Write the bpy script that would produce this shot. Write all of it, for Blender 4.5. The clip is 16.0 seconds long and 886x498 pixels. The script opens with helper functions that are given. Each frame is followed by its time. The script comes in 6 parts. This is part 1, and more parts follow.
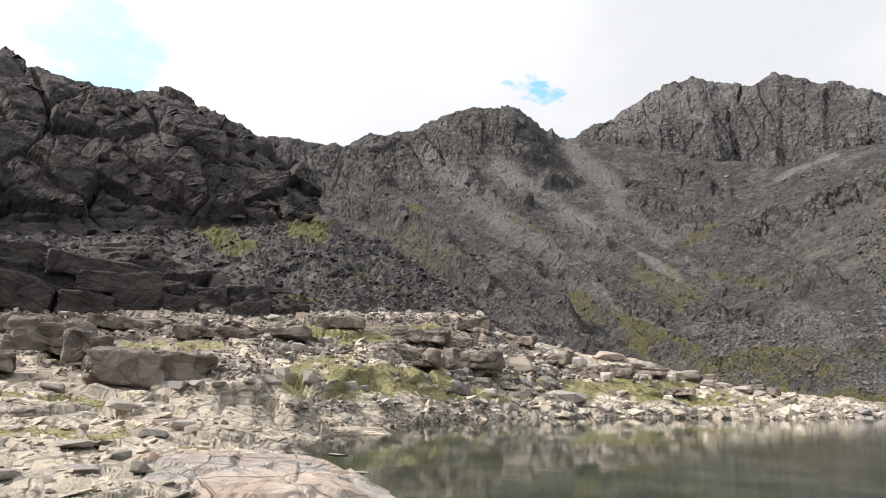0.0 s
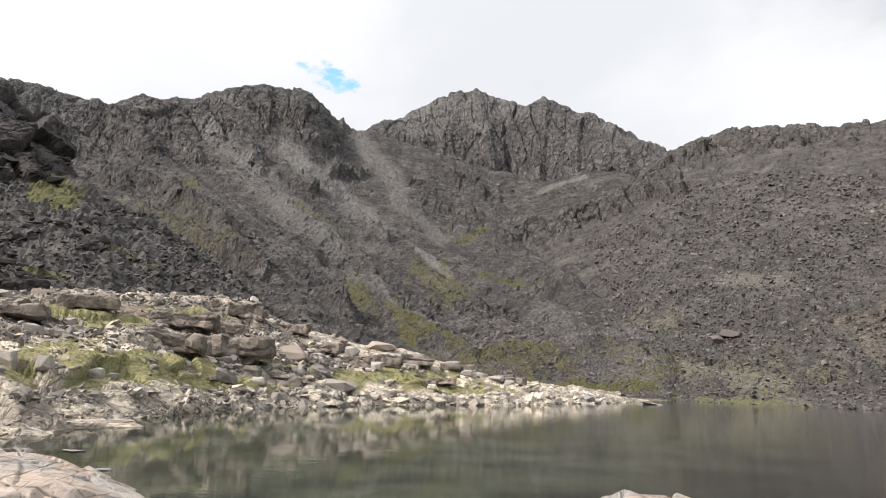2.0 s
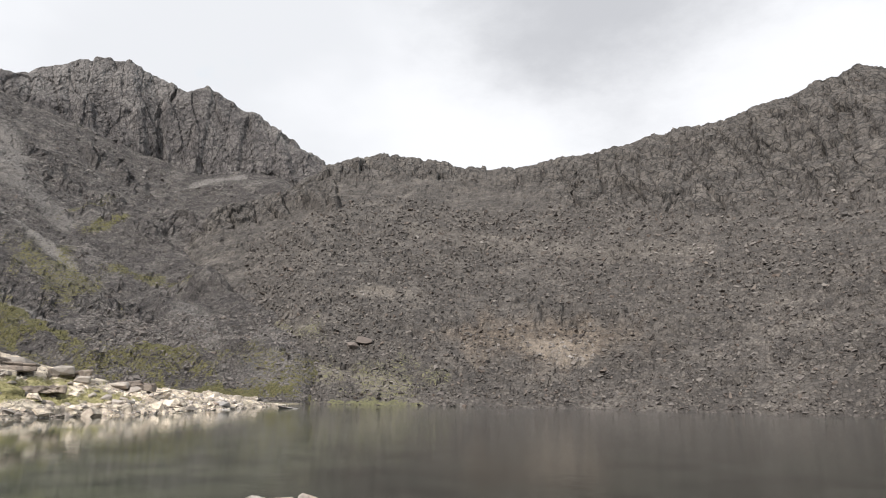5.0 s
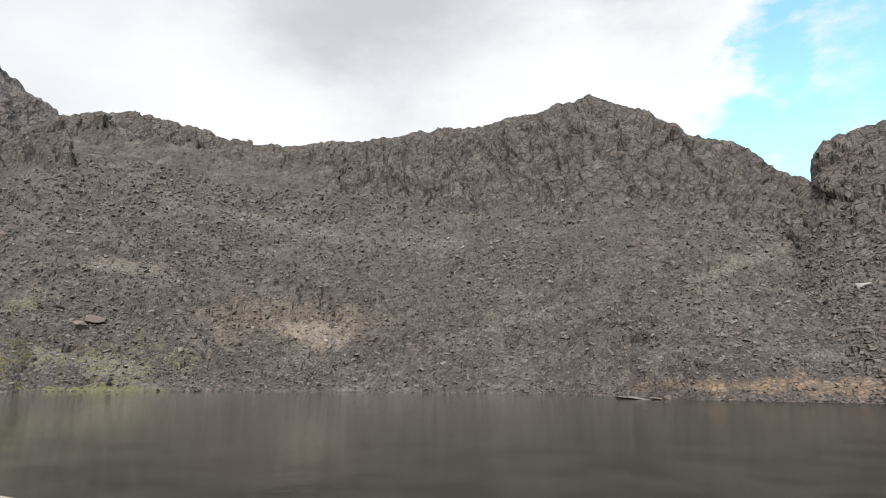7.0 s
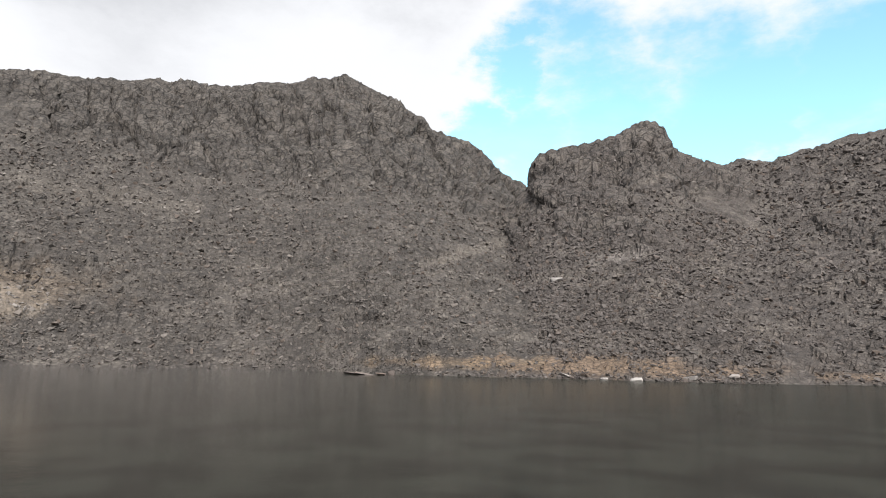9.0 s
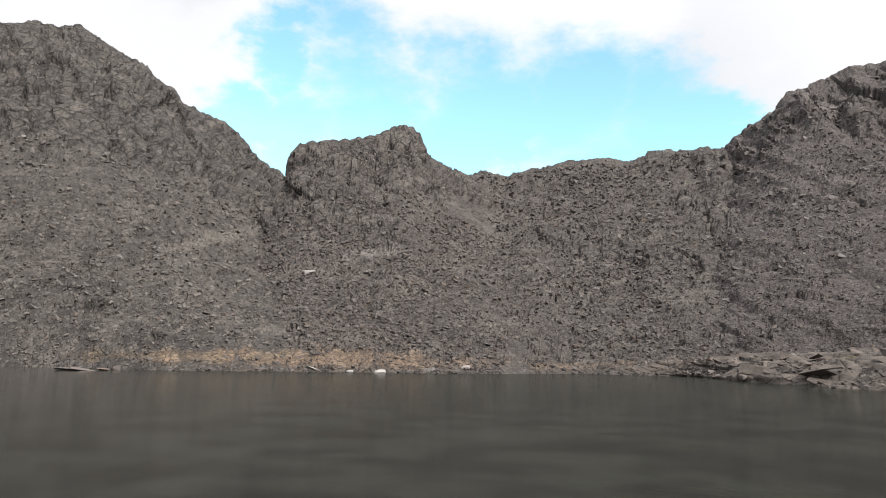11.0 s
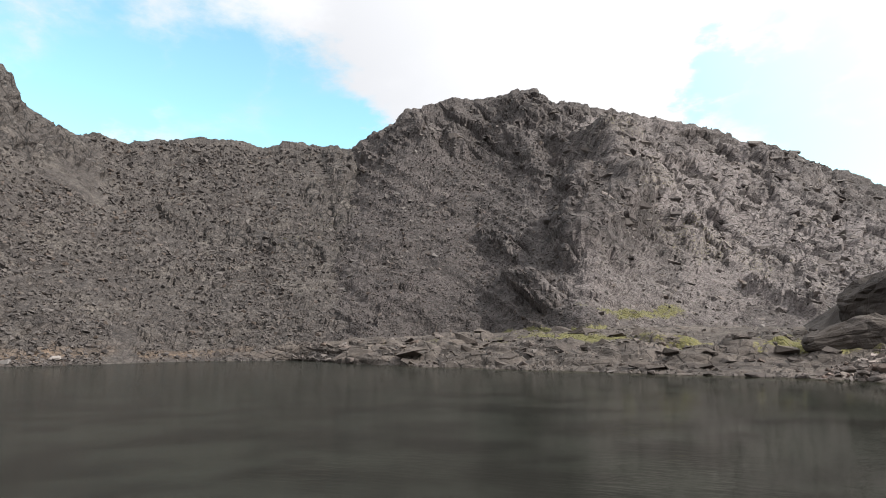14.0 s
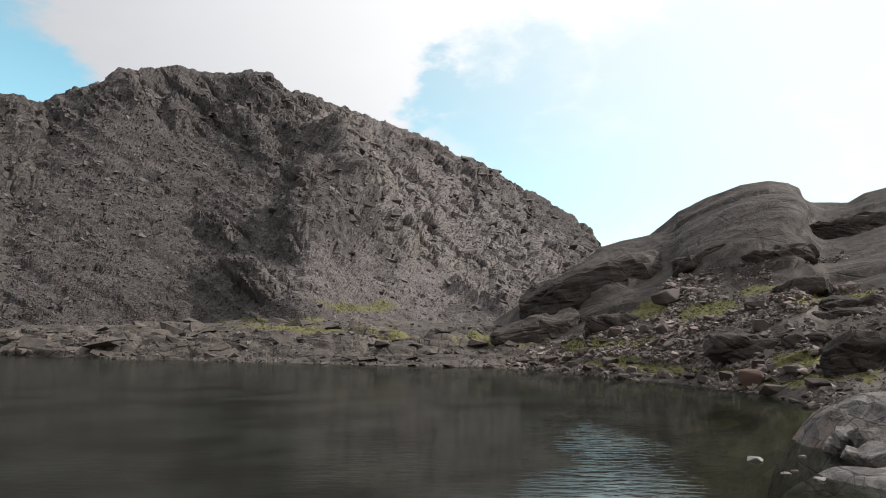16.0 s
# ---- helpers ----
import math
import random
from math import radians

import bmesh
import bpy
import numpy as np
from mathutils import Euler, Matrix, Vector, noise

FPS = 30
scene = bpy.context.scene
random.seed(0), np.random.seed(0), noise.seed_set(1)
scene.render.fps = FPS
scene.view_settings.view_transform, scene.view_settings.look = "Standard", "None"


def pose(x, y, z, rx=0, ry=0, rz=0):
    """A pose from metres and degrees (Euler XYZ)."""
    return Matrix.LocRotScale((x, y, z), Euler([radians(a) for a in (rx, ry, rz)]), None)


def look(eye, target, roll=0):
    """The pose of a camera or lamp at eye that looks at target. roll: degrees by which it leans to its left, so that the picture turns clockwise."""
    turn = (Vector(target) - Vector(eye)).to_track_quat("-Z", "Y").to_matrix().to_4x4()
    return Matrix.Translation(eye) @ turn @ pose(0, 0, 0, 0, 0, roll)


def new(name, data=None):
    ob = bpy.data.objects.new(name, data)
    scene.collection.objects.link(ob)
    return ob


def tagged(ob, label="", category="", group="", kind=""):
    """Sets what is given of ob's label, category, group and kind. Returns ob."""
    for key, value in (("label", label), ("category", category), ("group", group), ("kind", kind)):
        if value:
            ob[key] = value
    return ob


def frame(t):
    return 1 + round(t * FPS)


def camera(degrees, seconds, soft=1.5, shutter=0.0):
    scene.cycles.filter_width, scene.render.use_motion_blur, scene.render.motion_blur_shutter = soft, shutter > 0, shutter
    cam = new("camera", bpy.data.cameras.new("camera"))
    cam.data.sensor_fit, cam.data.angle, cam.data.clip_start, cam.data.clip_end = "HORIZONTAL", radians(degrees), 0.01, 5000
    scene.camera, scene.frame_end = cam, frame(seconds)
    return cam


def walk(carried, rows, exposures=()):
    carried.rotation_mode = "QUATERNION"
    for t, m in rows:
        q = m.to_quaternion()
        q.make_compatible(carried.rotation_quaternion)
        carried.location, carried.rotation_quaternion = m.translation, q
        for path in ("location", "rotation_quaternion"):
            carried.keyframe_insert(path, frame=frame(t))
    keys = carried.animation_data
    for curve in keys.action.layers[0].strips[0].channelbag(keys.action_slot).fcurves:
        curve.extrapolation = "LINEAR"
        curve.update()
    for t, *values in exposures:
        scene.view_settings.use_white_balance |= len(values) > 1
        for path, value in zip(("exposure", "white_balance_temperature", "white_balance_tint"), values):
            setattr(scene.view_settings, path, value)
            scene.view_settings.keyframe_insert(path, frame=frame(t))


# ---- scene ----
cam = camera(70.72, 16.0, soft=1.0)
walk(cam, [
    (0.0, pose(0, 0, 2.6, 102.00, -1.95, 0.00)),
    (0.5, pose(0, 0, 2.6, 102.07, -2.10, -4.92)),
    (1.0, pose(0, 0, 2.6, 101.87, -2.22, -10.04)),
    (1.5, pose(0, 0, 2.6, 101.84, -2.30, -14.98)),
    (2.0, pose(0, 0, 2.6, 101.78, -2.27, -20.36)),
    (2.5, pose(0, 0, 2.6, 101.82, -1.99, -25.81)),
    (3.0, pose(0, 0, 2.6, 102.11, -2.10, -31.18)),
    (3.5, pose(0, 0, 2.6, 102.40, -1.92, -36.24)),
    (4.0, pose(0, 0, 2.6, 102.53, -1.90, -41.71)),
    (4.2, pose(0, 0, 2.6, 102.66, -1.79, -43.83)),
    (6.3, pose(0, 0, 2.6, 102.62, -0.64, -65.86)),
    (6.5, pose(0, 0, 2.6, 102.35, -0.76, -68.21)),
    (7.0, pose(0, 0, 2.6, 101.99, -0.47, -73.86)),
    (7.5, pose(0, 0, 2.6, 101.42, -0.73, -79.75)),
    (8.0, pose(0, 0, 2.6, 101.05, -0.95, -85.97)),
    (8.5, pose(0, 0, 2.6, 100.74, -1.16, -91.93)),
    (9.0, pose(0, 0, 2.6, 100.16, -1.13, -97.79)),
    (9.5, pose(0, 0, 2.6, 100.03, -1.19, -103.77)),
    (10.0, pose(0, 0, 2.6, 99.77, -1.13, -109.86)),
    (10.2, pose(0, 0, 2.6, 99.73, -1.07, -112.13)),
    (12.3, pose(0, 0, 2.6, 100.08, -0.58, -133.34)),
    (12.5, pose(0, 0, 2.6, 99.97, -0.57, -135.58)),
    (13.0, pose(0, 0, 2.6, 99.74, -0.22, -141.55)),
    (13.5, pose(0, 0, 2.6, 99.25, 0.22, -147.68)),
    (14.0, pose(0, 0, 2.6, 98.85, 0.26, -153.88)),
    (14.5, pose(0, 0, 2.6, 98.56, -0.23, -160.21)),
    (15.0, pose(0, 0, 2.6, 98.42, -0.20, -166.77)),
    (15.5, pose(0, 0, 2.6, 98.36, -0.20, -172.96)),
    (16.0, pose(0, 0, 2.6, 98.15, -0.38, -179.23)),
], exposures=[(0.0, 0.0), (13.5, 0.0), (14.5, -0.15), (15.2, -0.24), (16.0, -0.48)])

EYE = 2.6


# ---- light: broken bright cloud with blue gaps, and a hazy sun ----
SUN_AZ, SUN_EL = 264.0, 38.0
GLOW_AZ, GLOW_EL = 250.0, 42.0


def aim(az, el):
    """The unit vector at a compass angle, clockwise from +y, and a height angle, in degrees."""
    a, e = radians(az), radians(el)
    return (math.sin(a) * math.cos(e), math.cos(a) * math.cos(e), math.sin(e))


def node(tree, kind, **values):
    n = tree.nodes.new(kind)
    for key, value in values.items():
        if key in ("operation", "blend_type", "data_type", "feature", "distance", "sky_type", "interpolation_type", "noise_dimensions", "attribute_name", "use_clamp"):
            if key == "operation": n.operation = value
            elif key == "blend_type": n.blend_type = value
            elif key == "data_type": n.data_type = value
            elif key == "feature": n.feature = value
            elif key == "distance": n.distance = value
            elif key == "interpolation_type": n.interpolation_type = value
            elif key == "attribute_name": n.attribute_name = value
            elif key == "use_clamp": n.use_clamp = value
        else:
            name = key.replace("_", " ")
            socket = n.inputs[int(key[1:])] if key[0] == "i" and key[1:].isdigit() else n.inputs[name]
            if isinstance(value, bpy.types.NodeSocket):
                tree.links.new(value, socket)
            else:
                socket.default_value = value
    return n


def math_node(tree, op, a, b=0.0, c=0.0, clamp=False):
    n = tree.nodes.new("ShaderNodeMath")
    n.operation, n.use_clamp = op, clamp
    for i, v in enumerate((a, b, c)):
        if isinstance(v, bpy.types.NodeSocket):
            tree.links.new(v, n.inputs[i])
        else:
            n.inputs[i].default_value = v
    return n.outputs[0]


def ramp(tree, value, lo, hi, out_lo=0.0, out_hi=1.0):
    n = tree.nodes.new("ShaderNodeMapRange")
    n.interpolation_type = "SMOOTHSTEP"
    tree.links.new(value, n.inputs[0])
    n.inputs[1].default_value, n.inputs[2].default_value = lo, hi
    n.inputs[3].default_value, n.inputs[4].default_value = out_lo, out_hi
    return n.outputs[0]


def mix_rgb(tree, factor, a, b, blend="MIX"):
    n = tree.nodes.new("ShaderNodeMix")
    n.data_type, n.blend_type = "RGBA", blend
    for socket, v in ((n.inputs[0], factor), (n.inputs[6], a), (n.inputs[7], b)):
        if isinstance(v, bpy.types.NodeSocket):
            tree.links.new(v, socket)
        else:
            socket.default_value = v if isinstance(v, float) else (*v, 1.0)
    return n.outputs[2]


world = bpy.data.worlds.new("sky")
world.use_nodes = True
scene.world = world
wt = world.node_tree
wt.nodes.clear()
sky = wt.nodes.new("ShaderNodeTexSky")
sky.sky_type, sky.sun_disc = "NISHITA", False
sky.sun_elevation, sky.sun_rotation = radians(SUN_EL), radians(SUN_AZ)
sky.altitude = 700
direction = wt.nodes.new("ShaderNodeTexCoord").outputs["Generated"]
billow = node(wt, "ShaderNodeTexNoise", Vector=node(wt, "ShaderNodeVectorMath", operation="MULTIPLY", i0=direction, i1=(1.0, 1.0, 2.2)).outputs[0], Scale=3.2, Detail=9.0, Roughness=0.56, Distortion=0.3).outputs[0]
wisp = node(wt, "ShaderNodeTexNoise", Vector=node(wt, "ShaderNodeVectorMath", operation="MULTIPLY", i0=direction, i1=(1.0, 1.0, 1.8)).outputs[0], Scale=1.5, Detail=5.0, Roughness=0.5).outputs[0]
# the blue gaps in the cloud: compass angle, height angle, half width in degrees
GAPS = [(-32, 26.5, 5.5), (6.8, 26.6, 1.7), (104, 25, 4.5), (106, 20, 5.5), (103.5, 18.5, 5), (100.5, 20, 4), (121, 17.5, 5), (125, 18, 5), (117, 19.5, 4.5), (112, 23, 8), (122, 22, 9), (132, 21, 9), (141, 20, 7.5), (145, 19.5, 4), (178.5, 21, 4), (185, 19, 8), (189, 23, 6), (192, 15, 9), (197, 22, 9), (200, 15, 8), (206, 24, 9), (208, 15, 8), (215, 20, 9), (216, 12, 7)]
ragged = node(wt, "ShaderNodeTexNoise", Vector=node(wt, "ShaderNodeVectorMath", operation="MULTIPLY", i0=direction, i1=(1.0, 1.0, 2.0)).outputs[0], Scale=4.0, Detail=9.0, Roughness=0.62).outputs["Color"]
ragged = node(wt, "ShaderNodeVectorMath", operation="SUBTRACT", i0=ragged, i1=(0.5, 0.5, 0.5)).outputs[0]
torn = node(wt, "ShaderNodeVectorMath", operation="MULTIPLY_ADD", i0=ragged, i1=(0.3, 0.3, 0.3), i2=direction).outputs[0]
gap = None
for az, el, half in GAPS:
    near = node(wt, "ShaderNodeVectorMath", operation="DISTANCE", i0=torn, i1=aim(az, el)).outputs["Value"]
    g = ramp(wt, near, radians(half * 1.4), radians(half * 0.3))
    gap = g if gap is None else math_node(wt, "MAXIMUM", gap, g)
thin = math_node(wt, "MULTIPLY_ADD", math_node(wt, "SUBTRACT", billow, 0.5), 1.3, gap)
cover = ramp(wt, thin, 0.95, 0.2)
blue = node(wt, "ShaderNodeVectorMath", operation="MULTIPLY", i0=sky.outputs[0], i1=(0.35, 0.43, 0.33)).outputs[0]
from_sun = node(wt, "ShaderNodeVectorMath", operation="DISTANCE", i0=direction, i1=aim(GLOW_AZ, GLOW_EL)).outputs["Value"]
blue = mix_rgb(wt, ramp(wt, from_sun, 1.3, 0.6, 0.0, 0.95), blue, (1.38, 1.44, 1.44))
grey = mix_rgb(wt, ramp(wt, wisp, 0.42, 0.62), (1.0, 1.013, 1.05), (0.86, 0.878, 0.917))
# thicker cloud bases
for az, el, half, tone in ((66, 38, 15, 0.62), (92, 40, 10, 0.62), (146, 28, 7, 0.8), (152, 31, 9, 0.8)):
    near = node(wt, "ShaderNodeVectorMath", operation="DISTANCE", i0=torn, i1=aim(az, el)).outputs["Value"]
    grey = mix_rgb(wt, ramp(wt, near, radians(half * 1.3), radians(half * 0.3)), grey, (tone, tone * 1.02, tone * 1.08))
# thin cloud is brightest round the sun
grey = mix_rgb(wt, ramp(wt, from_sun, 1.5, 0.75), grey, (1.6, 1.61, 1.63))
wt.links.new(mix_rgb(wt, cover, blue, grey), node(wt, "ShaderNodeBackground", Strength=1.0).inputs[0])
wt.links.new(wt.nodes["Background"].outputs[0], wt.nodes.new("ShaderNodeOutputWorld").inputs[0])

sun = new("sun", bpy.data.lights.new("sun", "SUN"))
sun.data.energy, sun.data.angle, sun.data.color = 5.0, radians(1.0), (1.0, 0.945, 0.88)
sun.matrix_world = look(Vector(aim(SUN_AZ, SUN_EL)) * 400, (0, 0, 0))


# ---- materials ----
def principled(name):
    m = bpy.data.materials.new(name)
    m.use_nodes = True
    return m, m.node_tree, m.node_tree.nodes["Principled BSDF"]


def rock_material(name, dark, mid, light, scale, grass=((0.085, 0.088, 0.03), (0.15, 0.135, 0.06)), rough=0.85, bump=0.5, stretch=(1, 1, 1), pale=(0.15, 0.142, 0.13), crack=None, bare=0.0, rust=(0.17, 0.125, 0.088), reach=1.0, vary=0.28, scree=0.0, cast=(1.012, 0.987, 1.02)):
    """Weathered gabbro: three tones at two scales, fine cracks, and the turf, rust and pale (gravel, on some slopes
    painted sunlight) that the terrain's fields name.
    """
    m, t, b = principled(name)
    at = node(t, "ShaderNodeVectorMath", operation="MULTIPLY", i0=t.nodes.new("ShaderNodeTexCoord").outputs["Object"], i1=stretch).outputs[0]
    broad = node(t, "ShaderNodeTexNoise", Vector=at, Scale=scale * 0.09, Detail=5.0, Roughness=0.6).outputs[0]
    grain = node(t, "ShaderNodeTexNoise", Vector=at, Scale=scale, Detail=8.0, Roughness=0.72).outputs[0]
    blocks = node(t, "ShaderNodeTexVoronoi", Vector=at, Scale=scale * 0.55, Randomness=1.0)
    speck = node(t, "ShaderNodeTexNoise", Vector=at, Scale=scale * 5.0, Detail=3.0, Roughness=0.6).outputs[0]
    colour = mix_rgb(t, ramp(t, grain, 0.3, 0.62), dark, mid)
    colour = mix_rgb(t, ramp(t, broad, 0.42, 0.72), colour, light)
    tone = node(t, "ShaderNodeSeparateColor", i0=blocks.outputs["Color"]).outputs[0]
    colour = mix_rgb(t, 1.0, colour, node(t, "ShaderNodeCombineXYZ", i0=ramp(t, tone, 0, 1, 1 - vary, 1 + vary), i1=ramp(t, tone, 0, 1, 1 - vary, 1 + vary), i2=ramp(t, tone, 0, 1, 1 - vary * 0.93, 1 + vary * 0.93)).outputs[0], "MULTIPLY")
    colour = mix_rgb(t, math_node(t, "MULTIPLY", ramp(t, speck, 0.6, 0.72), 0.35), colour, light)
    if bare:
        colour = mix_rgb(t, math_node(t, "MULTIPLY", node(t, "ShaderNodeAttribute", attribute_name="joint").outputs["Fac"], bare), colour, dark)
    for field, tint in (("pale", pale), ("rust", rust)):
        f = node(t, "ShaderNodeAttribute", attribute_name=field).outputs["Fac"]
        colour = mix_rgb(t, math_node(t, "MULTIPLY", f, ramp(t, grain, 0.3, 0.55, 0.35, 1.0)), colour, tint)
    split = None
    rubble = None
    if scree:
        # a close cover of small stones: each cell has a tone of its own, and the shade in the gap round it is put into
        # the colour
        cell = node(t, "ShaderNodeVectorMath", operation="MULTIPLY", i0=at, i1=(1 / scree, 1 / scree, 1 / scree)).outputs[0]
        loose = math_node(t, "SUBTRACT", 1.0, math_node(t, "MULTIPLY", node(t, "ShaderNodeAttribute", attribute_name="joint").outputs["Fac"], 0.85))
        loose = math_node(t, "MULTIPLY", loose, math_node(t, "MULTIPLY_ADD", node(t, "ShaderNodeAttribute", attribute_name="pale").outputs["Fac"], -0.6, 1.0))
        rim = ramp(t, node(t, "ShaderNodeTexVoronoi", Vector=cell, Scale=1.0, feature="DISTANCE_TO_EDGE").outputs["Distance"], 0.02, 0.16)
        own = node(t, "ShaderNodeSeparateColor", i0=node(t, "ShaderNodeTexVoronoi", Vector=cell, Scale=1.0).outputs["Color"]).outputs[1]
        own = ramp(t, own, 0.0, 1.0, 0.78, 1.24)
        colour = mix_rgb(t, loose, colour, mix_rgb(t, 1.0, colour, node(t, "ShaderNodeCombineXYZ", i0=own, i1=own, i2=own).outputs[0], "MULTIPLY"))
        colour = mix_rgb(t, math_node(t, "MULTIPLY", math_node(t, "SUBTRACT", 1.0, rim), math_node(t, "MULTIPLY", loose, 0.32)), colour, (0.02, 0.019, 0.018))
        rubble = math_node(t, "MULTIPLY", math_node(t, "MULTIPLY", rim, own), loose)
    if crack:
        # open joints, drawn as dark lines
        warp = node(t, "ShaderNodeTexNoise", Vector=at, Scale=0.5 / crack[0], Detail=3.0).outputs["Color"]
        bent = node(t, "ShaderNodeVectorMath", operation="MULTIPLY_ADD", i0=warp, i1=(crack[0] * 0.4,) * 3, i2=at).outputs[0]
        for size, deep in ((crack[0], 1.0), (crack[0] * 0.4, 0.7)):
            cell = node(t, "ShaderNodeVectorMath", operation="MULTIPLY", i0=bent, i1=(1 / size, 1 / size, 1 / (size * crack[1]))).outputs[0]
            line = ramp(t, node(t, "ShaderNodeTexVoronoi", Vector=cell, Scale=1.0, feature="DISTANCE_TO_EDGE").outputs["Distance"], 0.16 * crack[3], crack[3])
            line = math_node(t, "MULTIPLY_ADD", math_node(t, "SUBTRACT", line, 1.0), deep * crack[2], 1.0)
            split = line if split is None else math_node(t, "MULTIPLY", split, line)
        split = math_node(t, "MULTIPLY_ADD", math_node(t, "SUBTRACT", split, 1.0), node(t, "ShaderNodeAttribute", attribute_name="joint").outputs["Fac"], 1.0)
        colour = mix_rgb(t, math_node(t, "SUBTRACT", 1.0, split), colour, (0.016, 0.015, 0.014))
    colour = mix_rgb(t, 1.0, colour, tuple(0.81 * c for c in cast), "MULTIPLY")
    turf = node(t, "ShaderNodeAttribute", attribute_name="grass").outputs["Fac"]
    blades = node(t, "ShaderNodeTexNoise", Vector=at, Scale=scale * 2.0, Detail=6.0, Roughness=0.7).outputs[0]
    green = mix_rgb(t, ramp(t, blades, 0.35, 0.68), grass[0], grass[1])
    edge = math_node(t, "ADD", turf, math_node(t, "MULTIPLY", math_node(t, "SUBTRACT", math_node(t, "MULTIPLY_ADD", blades, 0.6, math_node(t, "MULTIPLY", grain, 0.6)), 0.6), 1.6))
    colour = mix_rgb(t, ramp(t, edge, 0.35, 0.6), colour, green)
    t.links.new(colour, b.inputs["Base Color"])
    b.inputs["Roughness"].default_value = rough
    b.inputs["Specular IOR Level"].default_value = 0.25
    h = math_node(t, "ADD", math_node(t, "MULTIPLY", grain, 0.8), math_node(t, "MULTIPLY", ramp(t, blocks.outputs["Distance"], 0.0, 0.9), 0.5))
    h = math_node(t, "ADD", h, math_node(t, "MULTIPLY", speck, 0.15))
    if rubble is not None:
        h = math_node(t, "MULTIPLY_ADD", rubble, 0.7, h)
    if split is not None:
        h = math_node(t, "MULTIPLY_ADD", split, 0.8, h)
    t.links.new(node(t, "ShaderNodeBump", Strength=bump, Distance=reach / scale, Height=h).outputs[0], b.inputs["Normal"])
    return m


# mountain tones are lowered to stand for cloud shade on the slopes
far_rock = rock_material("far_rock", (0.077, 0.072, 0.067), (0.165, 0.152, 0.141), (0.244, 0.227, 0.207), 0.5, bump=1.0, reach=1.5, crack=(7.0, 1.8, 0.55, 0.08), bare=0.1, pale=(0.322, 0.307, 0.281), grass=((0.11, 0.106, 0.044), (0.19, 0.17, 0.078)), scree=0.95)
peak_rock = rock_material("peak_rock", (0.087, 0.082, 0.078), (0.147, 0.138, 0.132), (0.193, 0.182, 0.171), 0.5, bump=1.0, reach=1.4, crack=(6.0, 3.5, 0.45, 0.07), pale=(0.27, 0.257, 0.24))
mountain_rock = rock_material("mountain_rock", (0.054, 0.049, 0.045), (0.113, 0.102, 0.091), (0.153, 0.140, 0.122), 0.7, bump=0.6, reach=1.0, crack=(6.5, 1.3, 0.75, 0.075), pale=(0.316, 0.298, 0.270), grass=((0.07, 0.07, 0.028), (0.12, 0.108, 0.05)), vary=0.13, scree=1.0, cast=(1.015, 0.98, 1.012), rust=(0.2, 0.152, 0.108))
# its pale tint carries the sunlight painted on the right flank
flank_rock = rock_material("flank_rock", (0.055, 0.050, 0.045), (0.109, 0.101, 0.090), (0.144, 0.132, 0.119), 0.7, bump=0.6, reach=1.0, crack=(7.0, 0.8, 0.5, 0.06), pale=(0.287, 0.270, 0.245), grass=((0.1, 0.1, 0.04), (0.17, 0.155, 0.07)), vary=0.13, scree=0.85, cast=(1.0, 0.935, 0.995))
shelf_rock = rock_material("shelf_rock", (0.066, 0.060, 0.053), (0.127, 0.114, 0.101), (0.167, 0.150, 0.133), 1.1, bump=0.5, crack=(5.0, 1.0, 0.5, 0.03), vary=0.15, grass=((0.1, 0.1, 0.036), (0.19, 0.172, 0.07)), cast=(1.04, 0.98, 0.98))
headwall_rock = rock_material("headwall_rock", (0.049, 0.045, 0.042), (0.100, 0.092, 0.082), (0.137, 0.126, 0.112), 0.7, bump=0.6, reach=0.8, crack=(6.5, 1.3, 0.75, 0.075), pale=(0.270, 0.244, 0.205), rust=(0.24, 0.18, 0.12), grass=((0.085, 0.085, 0.042), (0.15, 0.142, 0.078)), vary=0.2, scree=1.05, cast=(1.014, 0.985, 1.004))
talus_rock = rock_material("talus_rock", (0.043, 0.040, 0.039), (0.088, 0.082, 0.075), (0.137, 0.125, 0.114), 0.8, bump=0.6, grass=((0.065, 0.066, 0.024), (0.12, 0.108, 0.045)), scree=0.9, cast=(1.08, 1.035, 1.06))
# left crag and outcrop: the cloud shade over them is in this dark tone
cloud_shaded_rock = rock_material("cloud_shaded_gabbro", (0.036, 0.031, 0.030), (0.081, 0.070, 0.065), (0.124, 0.107, 0.098), 0.6, bump=0.6, crack=(4.5, 0.7, 0.3, 0.06), grass=((0.065, 0.066, 0.024), (0.12, 0.108, 0.045)), cast=(1.01, 0.992, 1.0))
# sunlight on the shore is put into this tone, well above bare gabbro
slab_rock = rock_material("pale_sunlit_slab_rock", (0.301, 0.276, 0.251), (0.692, 0.632, 0.549), (0.903, 0.813, 0.707), 1.6, bump=0.8, crack=(2.6, 0.6, 0.38, 0.045), cast=(1.05, 0.99, 0.925), grass=((0.2, 0.185, 0.085), (0.38, 0.345, 0.18)), pale=(0.62, 0.58, 0.51), rust=(0.29, 0.245, 0.212), vary=0.32)
hill_rock = rock_material("brown_slab_rock", (0.043, 0.036, 0.031), (0.077, 0.066, 0.059), (0.110, 0.095, 0.084), 1.1, bump=0.45, vary=0.2, crack=(9.0, 0.6, 0.35, 0.018), pale=(0.25, 0.226, 0.2), grass=((0.1, 0.1, 0.036), (0.19, 0.172, 0.07)), cast=(1.01, 0.992, 1.0))
bed_rock = rock_material("lake_bed", (0.07, 0.072, 0.05), (0.15, 0.142, 0.095), (0.24, 0.21, 0.145), 1.2)

